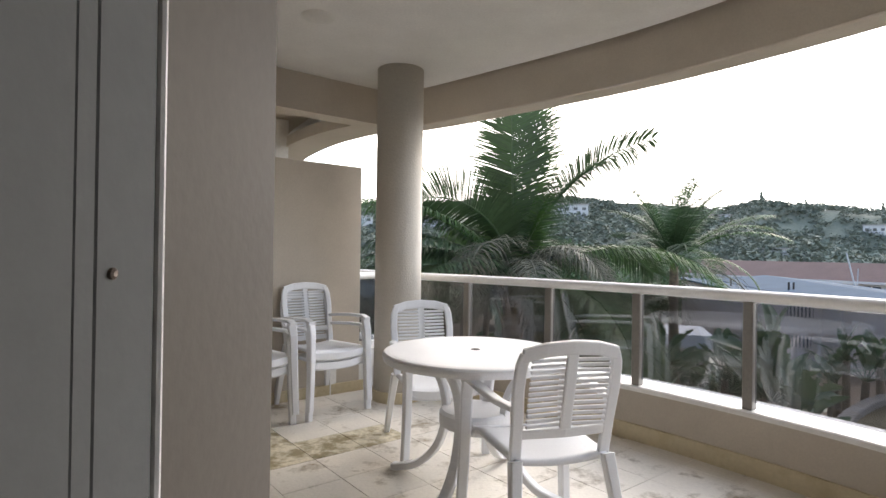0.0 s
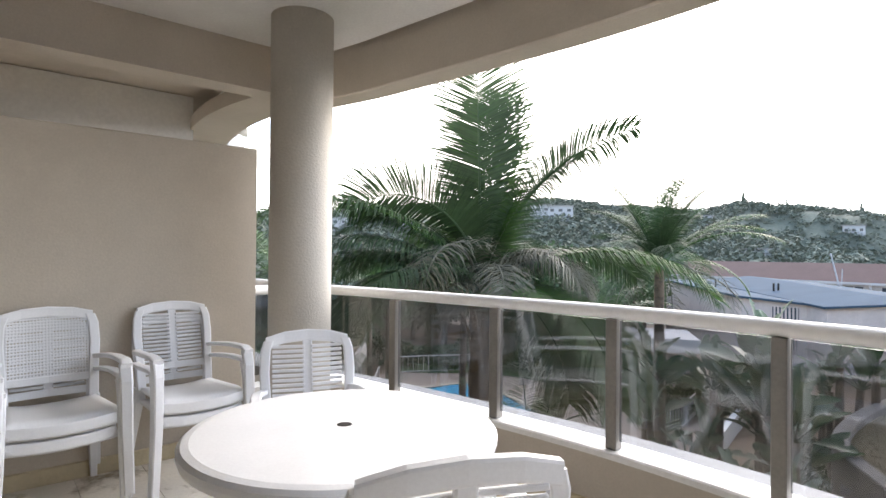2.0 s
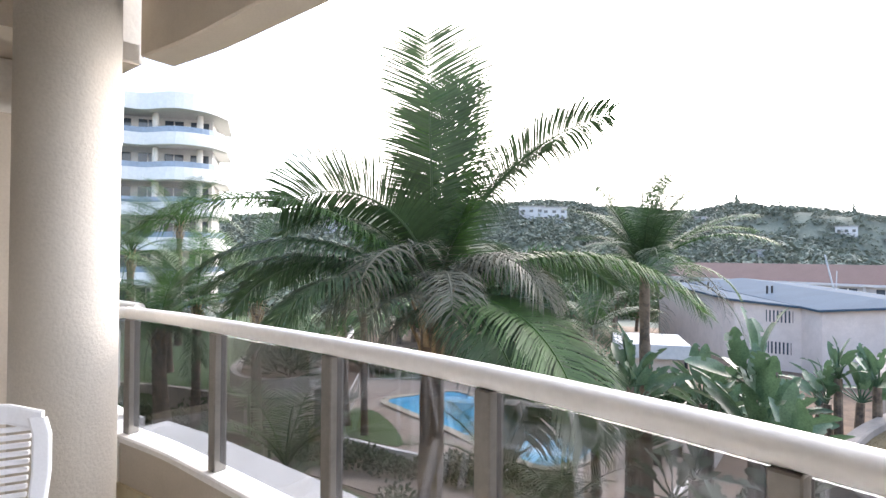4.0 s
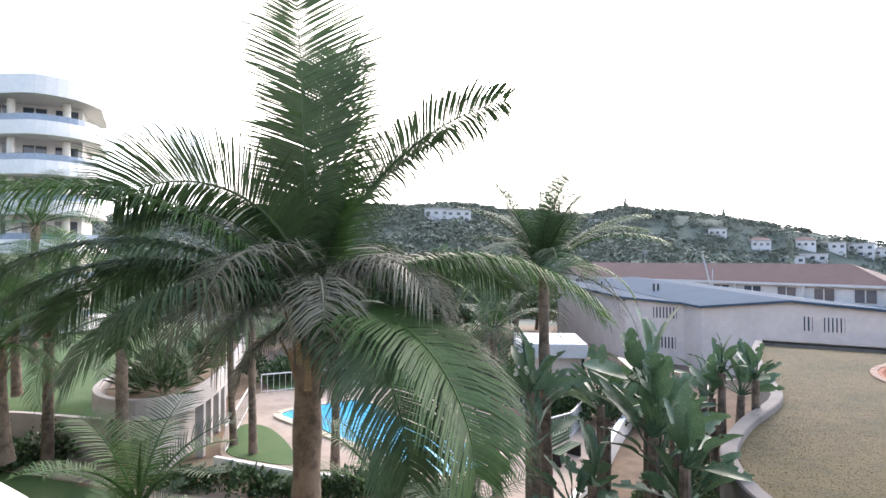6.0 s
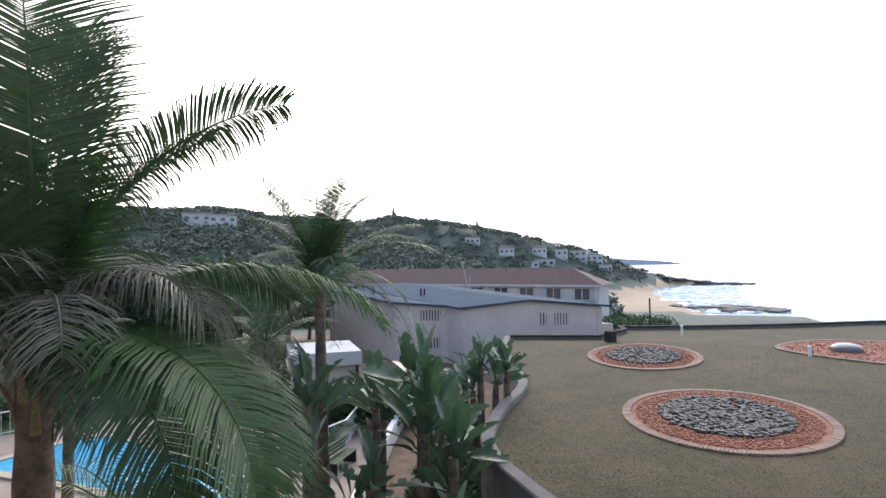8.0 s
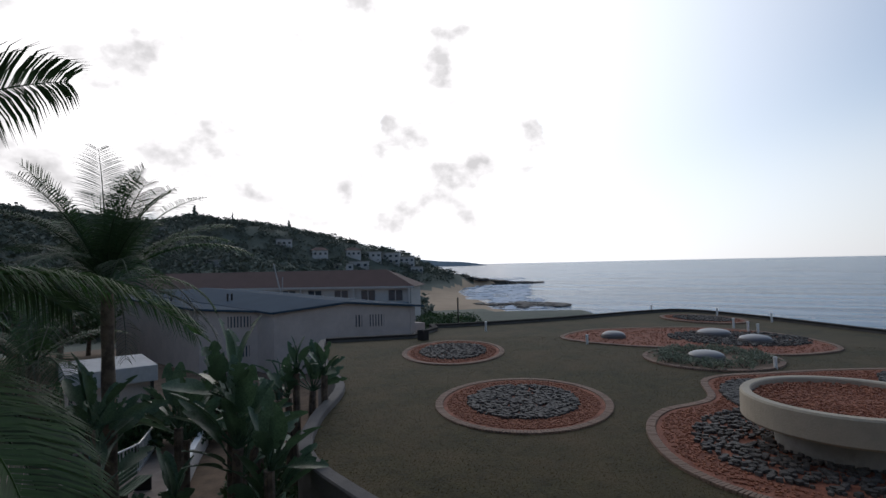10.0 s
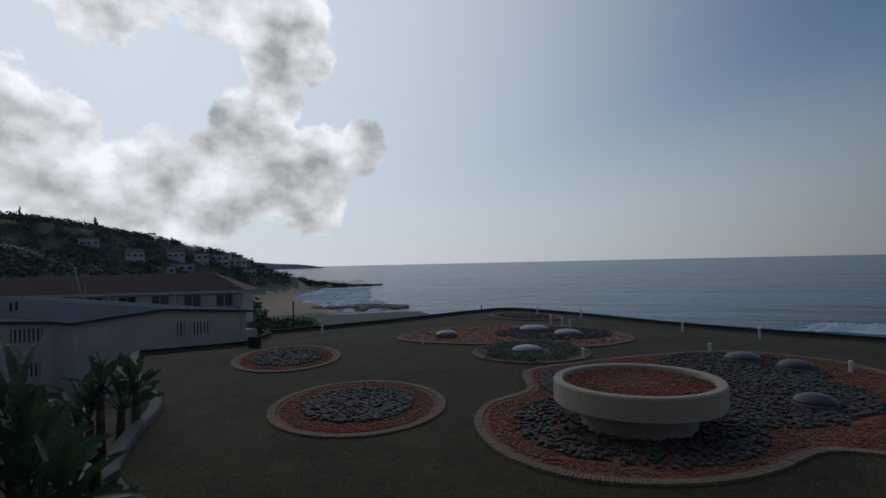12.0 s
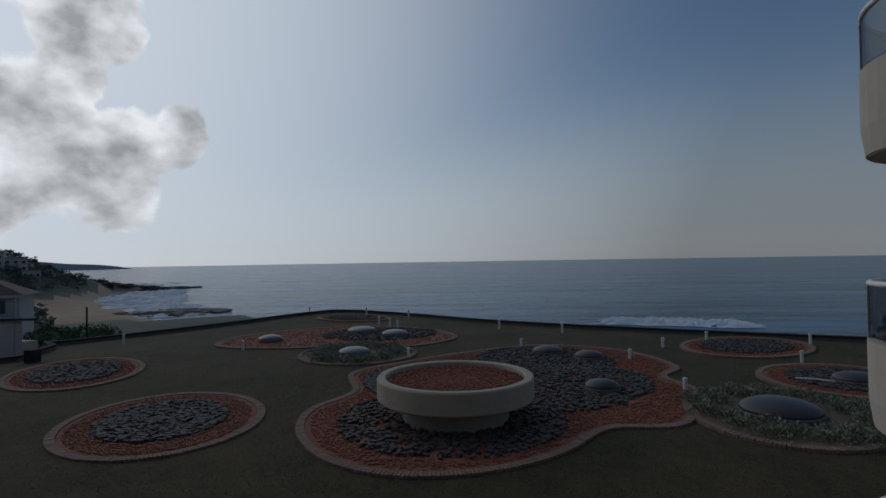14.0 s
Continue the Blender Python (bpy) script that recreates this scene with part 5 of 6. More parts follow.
# long block with a brown tiled roof
lodge = thing("long_lodge", "long white two-storey lodge with brown hipped tile roof", "building")
a0, a1 = 21.5, 48.5
P0, P1 = polar(a0, 88.0), polar(a1, 68.0)
e1 = (P1 - P0).normalized()
e2 = V((-e1.y, e1.x, 0))
if e2.y < 0:
    e2 = -e2
LW = (P1 - P0).length
ez = 1.34 - 66 * 0.0425
rz = 1.34 - 0.010 * 69


def lp(u, v, z):
    q = P0 + e1 * u + e2 * v
    return (q.x, q.y, z)


part("wall", ([lp(0, 0.6, -10), lp(LW - 0.6, 0.6, -10), lp(LW - 0.6, 5.4, -10), lp(0, 5.4, -10), lp(0, 0.6, ez), lp(LW - 0.6, 0.6, ez), lp(LW - 0.6, 5.4, ez), lp(0, 5.4, ez)], [(0, 1, 5, 4), (1, 2, 6, 5), (2, 3, 7, 6), (3, 0, 4, 7)]), M_WHITEWALL, lodge)
part("roof", ([lp(-1, 0, ez), lp(LW, 0, ez), lp(LW, 6.0, ez), lp(-1, 6.0, ez), lp(0, 3.0, rz), lp(LW - 4.5, 3.0, rz)], [(0, 1, 5, 4), (1, 2, 5), (2, 3, 4, 5), (3, 0, 4), (0, 3, 2, 1)]), M_ROOFTILE, lodge)
part("fascia", ([lp(-1, -0.05, ez - 0.22), lp(LW, -0.05, ez - 0.22), lp(LW, -0.05, ez + 0.04), lp(-1, -0.05, ez + 0.04)], [(0, 1, 2, 3)]), M_WHITEWALL, lodge)
for i in range(14):
    u = LW - 2.6 - i * 3.6
    w = part("window", ([lp(u - 0.9, 0.52, ez - 1.75), lp(u + 0.9, 0.52, ez - 1.75), lp(u + 0.9, 0.52, ez - 0.45), lp(u - 0.9, 0.52, ez - 0.45), lp(u - 0.9, 0.7, ez - 1.75), lp(u + 0.9, 0.7, ez - 1.75), lp(u + 0.9, 0.7, ez - 0.45), lp(u - 0.9, 0.7, ez - 0.45)], [(0, 1, 2, 3), (0, 4, 5, 1), (2, 6, 7, 3)]), M_WINDOW, lodge)
    part("window_frame", boxed(-0.05, -0.04, 0, 0.05, 0.02, 1.3), M_WHITEWALL, w).matrix_basis = Matrix.Translation(lp(u, 0.5, ez - 1.75)) @ Matrix.Rotation(math.atan2(e1.y, e1.x), 4, "Z")
    if i % 2 == 0:
        part("pillar", tube([lp(u + 1.8, 0.15, ez - 4), lp(u + 1.8, 0.15, ez)], 0.12, 8), M_WHITEWALL, lodge)
part("balcony", ([lp(LW - 9, -0.6, ez - 2.6), lp(LW - 0.6, -0.6, ez - 2.6), lp(LW - 0.6, 0.6, ez - 2.6), lp(LW - 9, 0.6, ez - 2.6), lp(LW - 9, -0.6, ez - 1.9), lp(LW - 0.6, -0.6, ez - 1.9), lp(LW - 0.6, -0.4, ez - 1.9), lp(LW - 9, -0.4, ez - 1.9)], [(0, 1, 5, 4), (3, 2, 1, 0), (4, 5, 6, 7)]), M_BLUEGLASS, lodge)
mast = thing("flag_pole", "thin white leaning pole with stays on a roof", "pole", at=pose(28.7, 41.1, 0.7))
part("pole", tube([(0.25, 0, -2.2), (-0.55, 0, 0.9)], 0.05, 6), M_WHITEWALL, mast)
part("stay", tube([(0.25, 0, -2.2), (0.35, 0, -0.3)], 0.035, 5), M_WHITEWALL, mast)
pole = thing("lamp_post", "thin dark lamp post beyond the lawn", "lamp post", at=pose(31.0, 23.5, -6))
part("pole", tube([(0, 0, 0), (0, 0, 4.9)], 0.05, 8), M_DARKTRIM, pole)

# apartment wing at the end of the garden
def flats(az, r, w, storeys, z0, rot):
    p = polar(az, r)
    fl = thing("apartment_building", "white apartment building with banded balconies", "building", at=pose(p.x, p.y, z0, 0, 0, rot))
    for s in range(storeys):
        z = s * 3.05
        front = smooth_line([(-w / 2, -1.0), (-w / 4, -2.2), (0, -1.2), (w * 0.1, -1.1), (w * 0.3, -2.4), (w / 2, -1.6), (w / 2 + 1.2, 0.6)], 4)
        fl2 = [V((q.x, q.y)) for q in front]
        part("balcony", ribbon(fl2, [(-0.2, z - 0.5), (0.15, z - 0.6), (0.15, z + 0.62), (0.0, z + 0.62), (0.0, z + 0.1), (-0.2, z + 0.1)][::-1]), M_FLATS, fl)
        part("slab", plate(fl2 + [V((w / 2 + 1.2, 8)), V((-w / 2, 8))], z - 0.3, z), M_CEIL, fl)
        if s < storeys:
            part("balcony_glass", ribbon(fl2, [(0.02, z + 0.62), (0.06, z + 0.62), (0.06, z + 1.1), (0.02, z + 1.1)]), M_BLUEGLASS, fl)
            for i in range(6):
                x = -w / 2 + w * (i + 0.5) / 6
                wd = part("window", boxed(x - w * 0.06, 0.92, z + 0.1, x + w * 0.06, 1.0, z + 2.2), M_WINDOW, fl)
                part("window_frame", boxed(x - 0.05, 0.88, z + 0.1, x + 0.05, 0.93, z + 2.2), M_WHITEWALL, wd)
            for i in range(4):
                x = -w / 2 + w * (i + 0.35) / 3.6
                part("pier", lathe([(0.28, z), (0.28, z + 2.5)], 14, x, -0.5), M_COLUMN, fl)
    part("wall", boxed(-w / 2, 1.0, 0, w / 2, 8, storeys * 3.05), M_FLATS, fl)
    front = smooth_line([(-w / 2, -1.6), (-w / 4, -2.8), (0, -1.8), (w * 0.1, -1.7), (w * 0.3, -3.0), (w / 2, -2.0), (w / 2 + 1.4, 0.4)], 4)
    part("roof", plate([V((q.x, q.y)) for q in front] + [V((w / 2 + 1.2, 8)), V((-w / 2, 8))], storeys * 3.05 - 0.55, storeys * 3.05 + 0.9), M_FLATS, fl)


flats(-31.0, 55, 13, 6, -3.9, 18)

# ---- palms ----
def frond_geo(az, el0, length_, bend, leaf, hang, seed, pairs=46, width=0.042, curl=0.0, twist=0.0, messy=1.0):
    """One feather leaf from the crown outwards: a tapered midrib and two rows of drooping leaflets."""
    q = random.Random(seed)
    steps = 24
    pts, dirs = [V((0, 0, 0))], []
    for i in range(steps):
        s = (i + 0.5) / steps
        el = radians(el0 - bend * s ** 1.35)
        a = radians(az + curl * s)
        d = V((math.sin(a) * math.cos(el), math.cos(a) * math.cos(el), math.sin(el)))
        dirs.append(d)
        pts.append(pts[-1] + d * length_ / steps)
    rib = tube(pts, 0.03, 5, lambda t: 0.030 * (1 - t) + 0.004)
    vs, fs = [], []
    tw = q.uniform(-0.25, 0.25) + twist
    for k in range(pairs):
        s = 0.16 + 0.84 * (k + q.uniform(0, 0.5)) / pairs
        s = min(s, 0.999)
        i = int(s * steps)
        p = pts[i] + (pts[i + 1] - pts[i]) * (s * steps - i)
        fr = s * steps - i - 0.5
        o2 = dirs[max(0, min(steps - 1, i + (1 if fr > 0 else -1)))]
        d = (dirs[i] * (1 - abs(fr)) + o2 * abs(fr)).normalized()
        side0 = V((math.cos(radians(az + curl * s)), -math.sin(radians(az + curl * s)), 0))
        up = side0.cross(d).normalized()
        side = (side0 * math.cos(tw) + up * math.sin(tw)).normalized()
        up = side.cross(d).normalized()
        prof = (0.5 + 0.65 * math.sin(math.pi * (0.10 + 0.62 * s))) * (1 - max(0.0, s - 0.84) * 3.2)
        L0 = leaf * max(0.3, prof) * q.uniform(0.82, 1.08)
        for sg in (-1, 1):
            if q.random() < 0.05:
                continue
            swp = 0.16 + 0.42 * s + q.uniform(-0.03, 0.03) * messy
            v = (side * sg * math.cos(swp) + d * math.sin(swp) + up * 0.28).normalized()
            w = width * q.uniform(0.8, 1.2)
            across = (d - v * d.dot(v)).normalized()
            o = len(vs)
            pos, vv = p.copy(), v.copy()
            segs = ((0.0, 0.55), (0.3, 1.0), (0.36, 0.8), (0.34, 0.0))
            for j, (st, ww) in enumerate(segs):
                pos = pos + vv * L0 * st
                vv = (vv + V((0, 0, -1)) * hang * (0.35 + 0.5 * j) * (1 + q.uniform(-0.15, 0.15) * messy)).normalized()
                if ww:
                    vs.append(pos - across * w * ww / 2)
                    vs.append(pos + across * w * ww / 2)
                else:
                    vs.append(pos)
            fs.extend(((o, o + 1, o + 3, o + 2), (o + 2, o + 3, o + 5, o + 4), (o + 4, o + 5, o + 6)))
    return joined(rib, (vs, fs))


def palm(x, y, base, crown, label, fronds, radius=0.15, lean=(0.0, 0.0), seed=1, husk=True, pairs=46):
    """fronds: (azimuth, elevation, length, bend, leaflet length, droop, kind of green)."""
    t = thing("palm_tree", label, "palm tree", "palm trees in the garden", at=pose(x, y, crown))
    q = random.Random(seed)
    h = crown - base
    pts = [(lean[0] * (1 - i / 40) ** 2, lean[1] * (1 - i / 40) ** 2, -h + h * i / 40) for i in range(41)]
    part("trunk", tube(pts, radius, 12, lambda s: radius * (1.25 - 0.3 * s + 0.055 * math.sin(s * h * 32) + (0.25 * (1 - s) ** 8))), M_TRUNK, t, "ringed brown trunk", smooth=True)
    if husk:
        for i in range(14):
            a, z = i * 2.4, -0.75 + 0.06 * i
            r = radius * 0.95
            part("leaf_base", bent([(r * math.cos(a), r * math.sin(a), z - 0.22), (r * 1.3 * math.cos(a), r * 1.3 * math.sin(a), z), (r * 2.1 * math.cos(a), r * 2.1 * math.sin(a), z + 0.28)], lambda s: 0.10 - 0.06 * s, 0.03, (-math.sin(a), math.cos(a), 0)), M_HUSK, t)
    for i, (az, el, ln, bend, leaf, hang, kind, *turn) in enumerate(fronds):
        g = frond_geo(az, el, ln, bend, leaf, hang, seed * 100 + i, int(pairs * 0.5) if kind == 2 else pairs if ln > 2 else int(pairs * 0.75), 0.014 if kind == 2 else 0.021 if ln > 2.4 else 0.02, q.uniform(-12, 12), turn[0] if turn else 0.0, 4.5 if kind == 2 else 1.6 if el < 60 else 1.0)
        part("frond", g, (M_FROND, M_FROND_DARK, M_FROND_DRY)[kind], t, ("green feather frond", "dark green frond", "dry greyish hanging frond")[kind])
    return t


palm(-0.18, 7.05, GZ, 0.62, "tall coconut palm with arching and dry hanging fronds", [
    (200, 89, 3.7, 12, 1.06, 0.06, 1), (35, 82, 3.45, 6, 0.88, 0.06, 0), (15, 84, 3.2, 8, 0.85, 0.06, 0), (72, 72, 3.05, 46, 0.6, 0.3, 1, 0.5), (95, 73, 3.75, 60, 0.8, 0.38, 1, 0.6),
    (-92, 86, 3.1, 128, 0.85, 0.2, 1, -0.6), (-100, 54, 4.4, 94, 0.9, 0.42, 0), (-108, 44, 3.6, 88, 0.8, 0.45, 1), (-85, 40, 3.3, 100, 0.8, 0.5, 1), (-130, 34, 2.9, 98, 0.8, 0.5, 1), (-75, 30, 3.0, 95, 0.8, 0.5, 1), (-70, 66, 3.2, 105, 0.8, 0.35, 1), (97, 36, 3.9, 85, 0.85, 0.42, 0), (140, 18, 3.3, 105, 0.95, 0.3, 0), (128, 14, 3.1, 100, 0.85, 0.35, 1), (155, 14, 2.9, 102, 0.8, 0.4, 1),
    (205, 66, 2.5, 150, 0.75, 0.45, 2), (165, 55, 1.9, 130, 0.6, 0.55, 2), (65, 62, 2.4, 135, 0.7, 0.55, 2), (95, 60, 2.3, 140, 0.7, 0.6, 2), (125, 62, 2.2, 130, 0.7, 0.5, 2), (-20, 55, 3.0, 90, 0.75, 0.4, 1),
    (20, 50, 3.0, 95, 0.75, 0.45, 1), (235, 45, 1.9, 115, 0.65, 0.55, 2), (-60, 38, 3.0, 80, 0.75, 0.45, 1), (45, 40, 3.0, 78, 0.75, 0.45, 1), (-150, 30, 1.7, 100, 0.6, 0.6, 2), (80, 42, 3.0, 85, 0.8, 0.5, 1), (-95, 36, 3.4, 75, 0.8, 0.45, 1), (110, 56, 2.3, 140, 0.7, 0.6, 2),
    (150, -20, 1.2, 60, 0.3, 0.6, 2), (245, -15, 1.2, 65, 0.3, 0.6, 2)], 0.165, (-0.17, 0.05), 3, pairs=170)


def crown_of(n, ln, seed, dry=0.25, up=80, leaf=0.6):
    q = random.Random(seed)
    res = []
    for i in range(n):
        f = i / (n - 1)
        el = up - 82 * f ** 1.25 + q.uniform(-8, 8)
        kind = 2 if f > 1 - dry and q.random() < 0.7 else (0 if q.random() < 0.35 else 1)
        res.append((i * 137.5 + q.uniform(-15, 15), el, ln * q.uniform(0.85, 1.1), 30 + 75 * f + q.uniform(-10, 10), leaf * q.uniform(0.85, 1.1), 0.12 + 0.4 * f, kind))
    return res


for i, (x, y, base, crown, n, ln, rad, leaf) in enumerate((
        (4.95, 13.3, GZ, 1.0, 38, 3.0, 0.13, 0.56), (-6.75, 18.4, GZ, -0.4, 22, 3.7, 0.16, 0.75), (-9.7, 20.2, GZ, -0.6, 20, 3.0, 0.15, 0.65), (-10.3, 18.6, GZ + 1, -1.3, 18, 2.6, 0.22, 0.6),
        (-15.5, 25.6, -3.9, 1.3, 18, 3.5, 0.15, 0.7), (-15.6, 30.5, -3.9, 3.0, 18, 3.8, 0.16, 0.75), (-4.4, 22.1, GZ, -0.8, 12, 1.9, 0.11, 0.5), (-3.4, 21.0, GZ, -0.8, 14, 2.4, 0.12, 0.55),
        (-0.3, 18.9, GZ, -0.4, 12, 2.2, 0.12, 0.5), (4.3, 15.8, GZ, -0.8, 14, 2.0, 0.11, 0.5), (-12.5, 23.4, -3.9, -0.4, 16, 2.8, 0.14, 0.6))):
    palm(x, y, base, crown, ("slender palm with a round feathery crown" if rad < 0.13 else "coconut palm on the lower lawn"), crown_of(n, ln, 20 + i, up=80 if i == 0 else 70, leaf=leaf), rad, (0.15 - 0.1 * (i % 3), 0.1), 30 + i, husk=rad > 0.13, pairs=62)
for i, (x, y, crown, ln, n) in enumerate(((0.9, 9.3, -2.7, 2.0, 10), (-2.9, 9.3, -2.5, 1.9, 9), (2.2, 10.6, -4.2, 2.0, 9), (-3.9, 10.6, -4.6, 2.2, 9))):
    palm(x, y, GZ, crown, "young palm with upright feathery fronds", [(k * 137.5 + 20 * i, 74 - 30 * k / n, ln, 48 + 25 * k / n, 0.5, 0.16, 0 if k % 3 else 1) for k in range(n)], 0.09, (0, 0), 60 + i, husk=False, pairs=44)


# ---- strelitzias and shrubs ----
def paddle_leaf(seed, ln=1.2, wd=0.46):
    q = random.Random(seed)
    vs, fs, n = [], [], 9
    for i in range(n + 1):
        s = i / n
        w = wd / 2 * math.sin(math.pi * (0.06 + 0.92 * s)) ** 0.6 * q.uniform(0.9, 1.05)
        y, z = s * ln, -0.22 * s * s * ln
        vs += [(-w, y, z + w * 0.28), (-w * 0.5, y, z + w * 0.10 + q.uniform(-0.01, 0.01)), (0, y, z), (w * 0.5, y, z + w * 0.10 + q.uniform(-0.01, 0.01)), (w, y, z + w * 0.28)]
    for i in range(n):
        for k in range(4):
            if q.random() < 0.16 and k in (0, 3):
                continue
            a = i * 5 + k
            fs.append((a, a + 1, a + 6, a + 5))
    me = bpy.data.meshes.new("leaf")
    me.from_pydata(vs, [], fs)
    for p in me.polygons:
        p.use_smooth = True
    me.materials.append(M_PADDLE)
    return me


LEAVES = [paddle_leaf(400 + i) for i in range(6)]


def strelitzia(x, y, top, n=11, size=1.0, stems=2, seed=1, base=GZ):
    t = thing("strelitzia", "giant strelitzia with a fan of paddle leaves", "plant", "strelitzias along the wall", at=pose(x, y, base))
    q = random.Random(seed)
    ht = top - base
    for st in range(stems):
        ox, oy = (0, 0) if st == 0 else (q.uniform(-0.5, 0.5), q.uniform(-0.5, 0.5))
        ch = ht - 1.75 * size - st * q.uniform(0.3, 0.9)
        ch = max(0.3, ch)
        part("stem", tube([(ox * 0.5, oy * 0.5, 0), (ox * 0.8, oy * 0.8, ch * 0.5), (ox, oy, ch)], 0.11, 8, lambda s: 0.15 - 0.05 * s + 0.008 * math.sin(s * 60)), M_TRUNK, t, "brown ringed stem")
        fan = q.uniform(0, 180)
        for i in range(n):
            f = (i / (n - 1)) * 2 - 1
            ang = f * 64 + q.uniform(-9, 9)
            az = fan + q.uniform(-22, 22) if st % 2 else fan + q.uniform(-40, 40)
            pl = size * q.uniform(0.55, 0.85)
            a, e = radians(az), radians(90 - abs(ang))
            sg = 1 if ang > 0 else -1
            d = V((math.cos(a) * math.cos(e) * sg, math.sin(a) * math.cos(e) * sg, math.sin(e)))
            b = V((ox, oy, ch))
            pe = part("petiole", tube([b, b + d * pl], 0.02, 5, lambda s: 0.03 - 0.015 * s), M_PADDLE, t)
            lf = part("leaf", LEAVES[(i + seed) % 6], None, pe)
            xax = d.cross(V((0, 0, 1)))
            if xax.length < 0.05:
                xax = V((1, 0, 0))
            xax.normalize()
            xax = Matrix.Rotation(q.uniform(-1.2, 1.2), 3, d) @ xax
            zax = xax.cross(d).normalized()
            m = Matrix((xax, d, zax)).transposed().to_4x4()
            lf.matrix_basis = Matrix.Translation(b + d * pl * 0.97) @ m @ Matrix.Diagonal((size * q.uniform(0.8, 1.1),) * 3 + (1,))
    return t


for i, (x, y, top, sz, st) in enumerate(((6.15, 10.5, 0.25, 1.15, 3), (4.3, 12.4, -0.4, 1.0, 2), (6.2, 12.8, -0.9, 1.0, 2), (10.2, 13.9, -0.75, 0.8, 2), (10.75, 13.3, -0.9, 0.75, 1), (6.1, 9.2, -1.1, 0.95, 2), (3.75, 6.75, -1.75, 0.7, 2), (4.45, 6.6, -1.8, 0.7, 2),
                                         (7.4, 12.3, -1.6, 0.8, 1), (8.4, 13.3, -1.7, 0.8, 1), (5.5, 14.6, -1.5, 0.8, 2), (5.0, 10.6, -2.1, 0.8, 1), (9.4, 14.6, -2.1, 0.7, 1), (12.2, 17.6, -1.9, 0.8, 1))):
    strelitzia(x, y, top, 9, sz * 0.76, st + (i % 2), 70 + i)


def shrub(x, y, z, r, h, mat=None, leaves=260, leaf=0.13, name="shrub", label="leafy green garden shrub", seed=1, blade=False, category="shrub"):
    t = thing(name, label, category, "garden planting", at=pose(x, y, z))
    q = random.Random(seed)
    vs, fs = [], []
    for i in range(leaves):
        a, u = q.uniform(0, 6.28), q.random() ** 0.5
        rr_ = r * u * (0.85 + 0.3 * math.sin(a * 3 + seed))
        zz = h * (0.12 + 0.88 * (1 - (u * 0.95) ** 2) * q.uniform(0.35, 1.05))
        p = V((rr_ * math.cos(a), rr_ * math.sin(a), zz))
        d = V((math.cos(a) * u + q.gauss(0, 0.5), math.sin(a) * u + q.gauss(0, 0.5), 0.6 + q.gauss(0, 0.4))).normalized()
        s = d.cross(V((q.gauss(0, 1), q.gauss(0, 1), q.gauss(0, 1)))).normalized()
        ll, ww = leaf * q.uniform(0.7, 1.4) * (2.2 if blade else 1), leaf * (0.14 if blade else 0.32)
        o = len(vs)
        vs += [p, p + d * ll * 0.5 - s * ww, p + d * ll, p + d * ll * 0.5 + s * ww]
        fs.append((o, o + 1, o + 2, o + 3))
    part("foliage", (vs, fs), mat or M_SHRUB, t)
    q2 = random.Random(seed + 1)
    part("branch", joined(*[tube([(0, 0, -0.05), (r * 0.5 * math.cos(k * 1.3), r * 0.5 * math.sin(k * 1.3), h * 0.7)], 0.02, 4) for k in range(5)]), M_TRUNK, t)
    return t


q = random.Random(9)
for i in range(64):
    if i < 26:
        s = q.random()
        x, y = 4.6 + 6.6 * s + q.uniform(0.2, 2.6), 10.8 + 7.8 * s + q.uniform(-2.5, 0.2)
        if x > 6.4 + (y - 5.6) * 0.43:
            x -= 1.4
        r, h = q.uniform(0.5, 0.95), q.uniform(0.7, 1.9)
    elif i < 40:
        s = (i - 26) / 13
        x, y = -5.0 + 8.4 * s + q.uniform(-0.2, 0.2), 18.9 - 3.2 * s + q.uniform(-0.5, 0.1)
        r, h = q.uniform(0.5, 0.8), q.uniform(0.5, 0.9)
    elif i < 54:
        x, y = q.uniform(-4.5, 4.0), q.uniform(9.5, 14.5)
        r, h = q.uniform(0.6, 1.1), q.uniform(0.5, 1.3)
    else:
        x, y = q.uniform(-13, -10), q.uniform(20.6, 21.2)
        r, h = q.uniform(0.6, 1.1), q.uniform(0.8, 1.6)
    shrub(x, y, GZ, r, h, None, 420, 0.17, seed=500 + i)
for i, (x, y) in enumerate(((-7.0, 21.0), (-6.2, 22.6), (-7.6, 24.0), (-6.6, 26.2), (-7.4, 28.5), (-6.6, 30.5), (-6.0, 19.8), (-7.2, 33.0))):
    shrub(x, y, -3.3, 0.6, 0.9, M_SHRUB, 160, 0.34, "aloe_plant", "spiky aloe-like rosette in the planted roof", 620 + i, True, "plant")
# succulent mats in two of the lawn beds
for k, (cx, cy, ra, dome_r) in enumerate(((24.4, 5.8, 2.35, 0.85), (15.2, -7.5, 2.45, 1.15))):
    for i in range(26):
        a = i * 2.399
        rr_ = dome_r + 0.25 + (ra - dome_r - 0.35) * ((i + 0.5) / 26) ** 0.6
        shrub(cx + rr_ * math.cos(a) * 1.05, cy + rr_ * math.sin(a) * 0.92, LZ + 0.03, 0.48, 0.30, M_SHRUB_GREY, 240, 0.075, "succulent_mat", "low mat of grey-green succulents", 700 + 30 * k + i, category="plant")


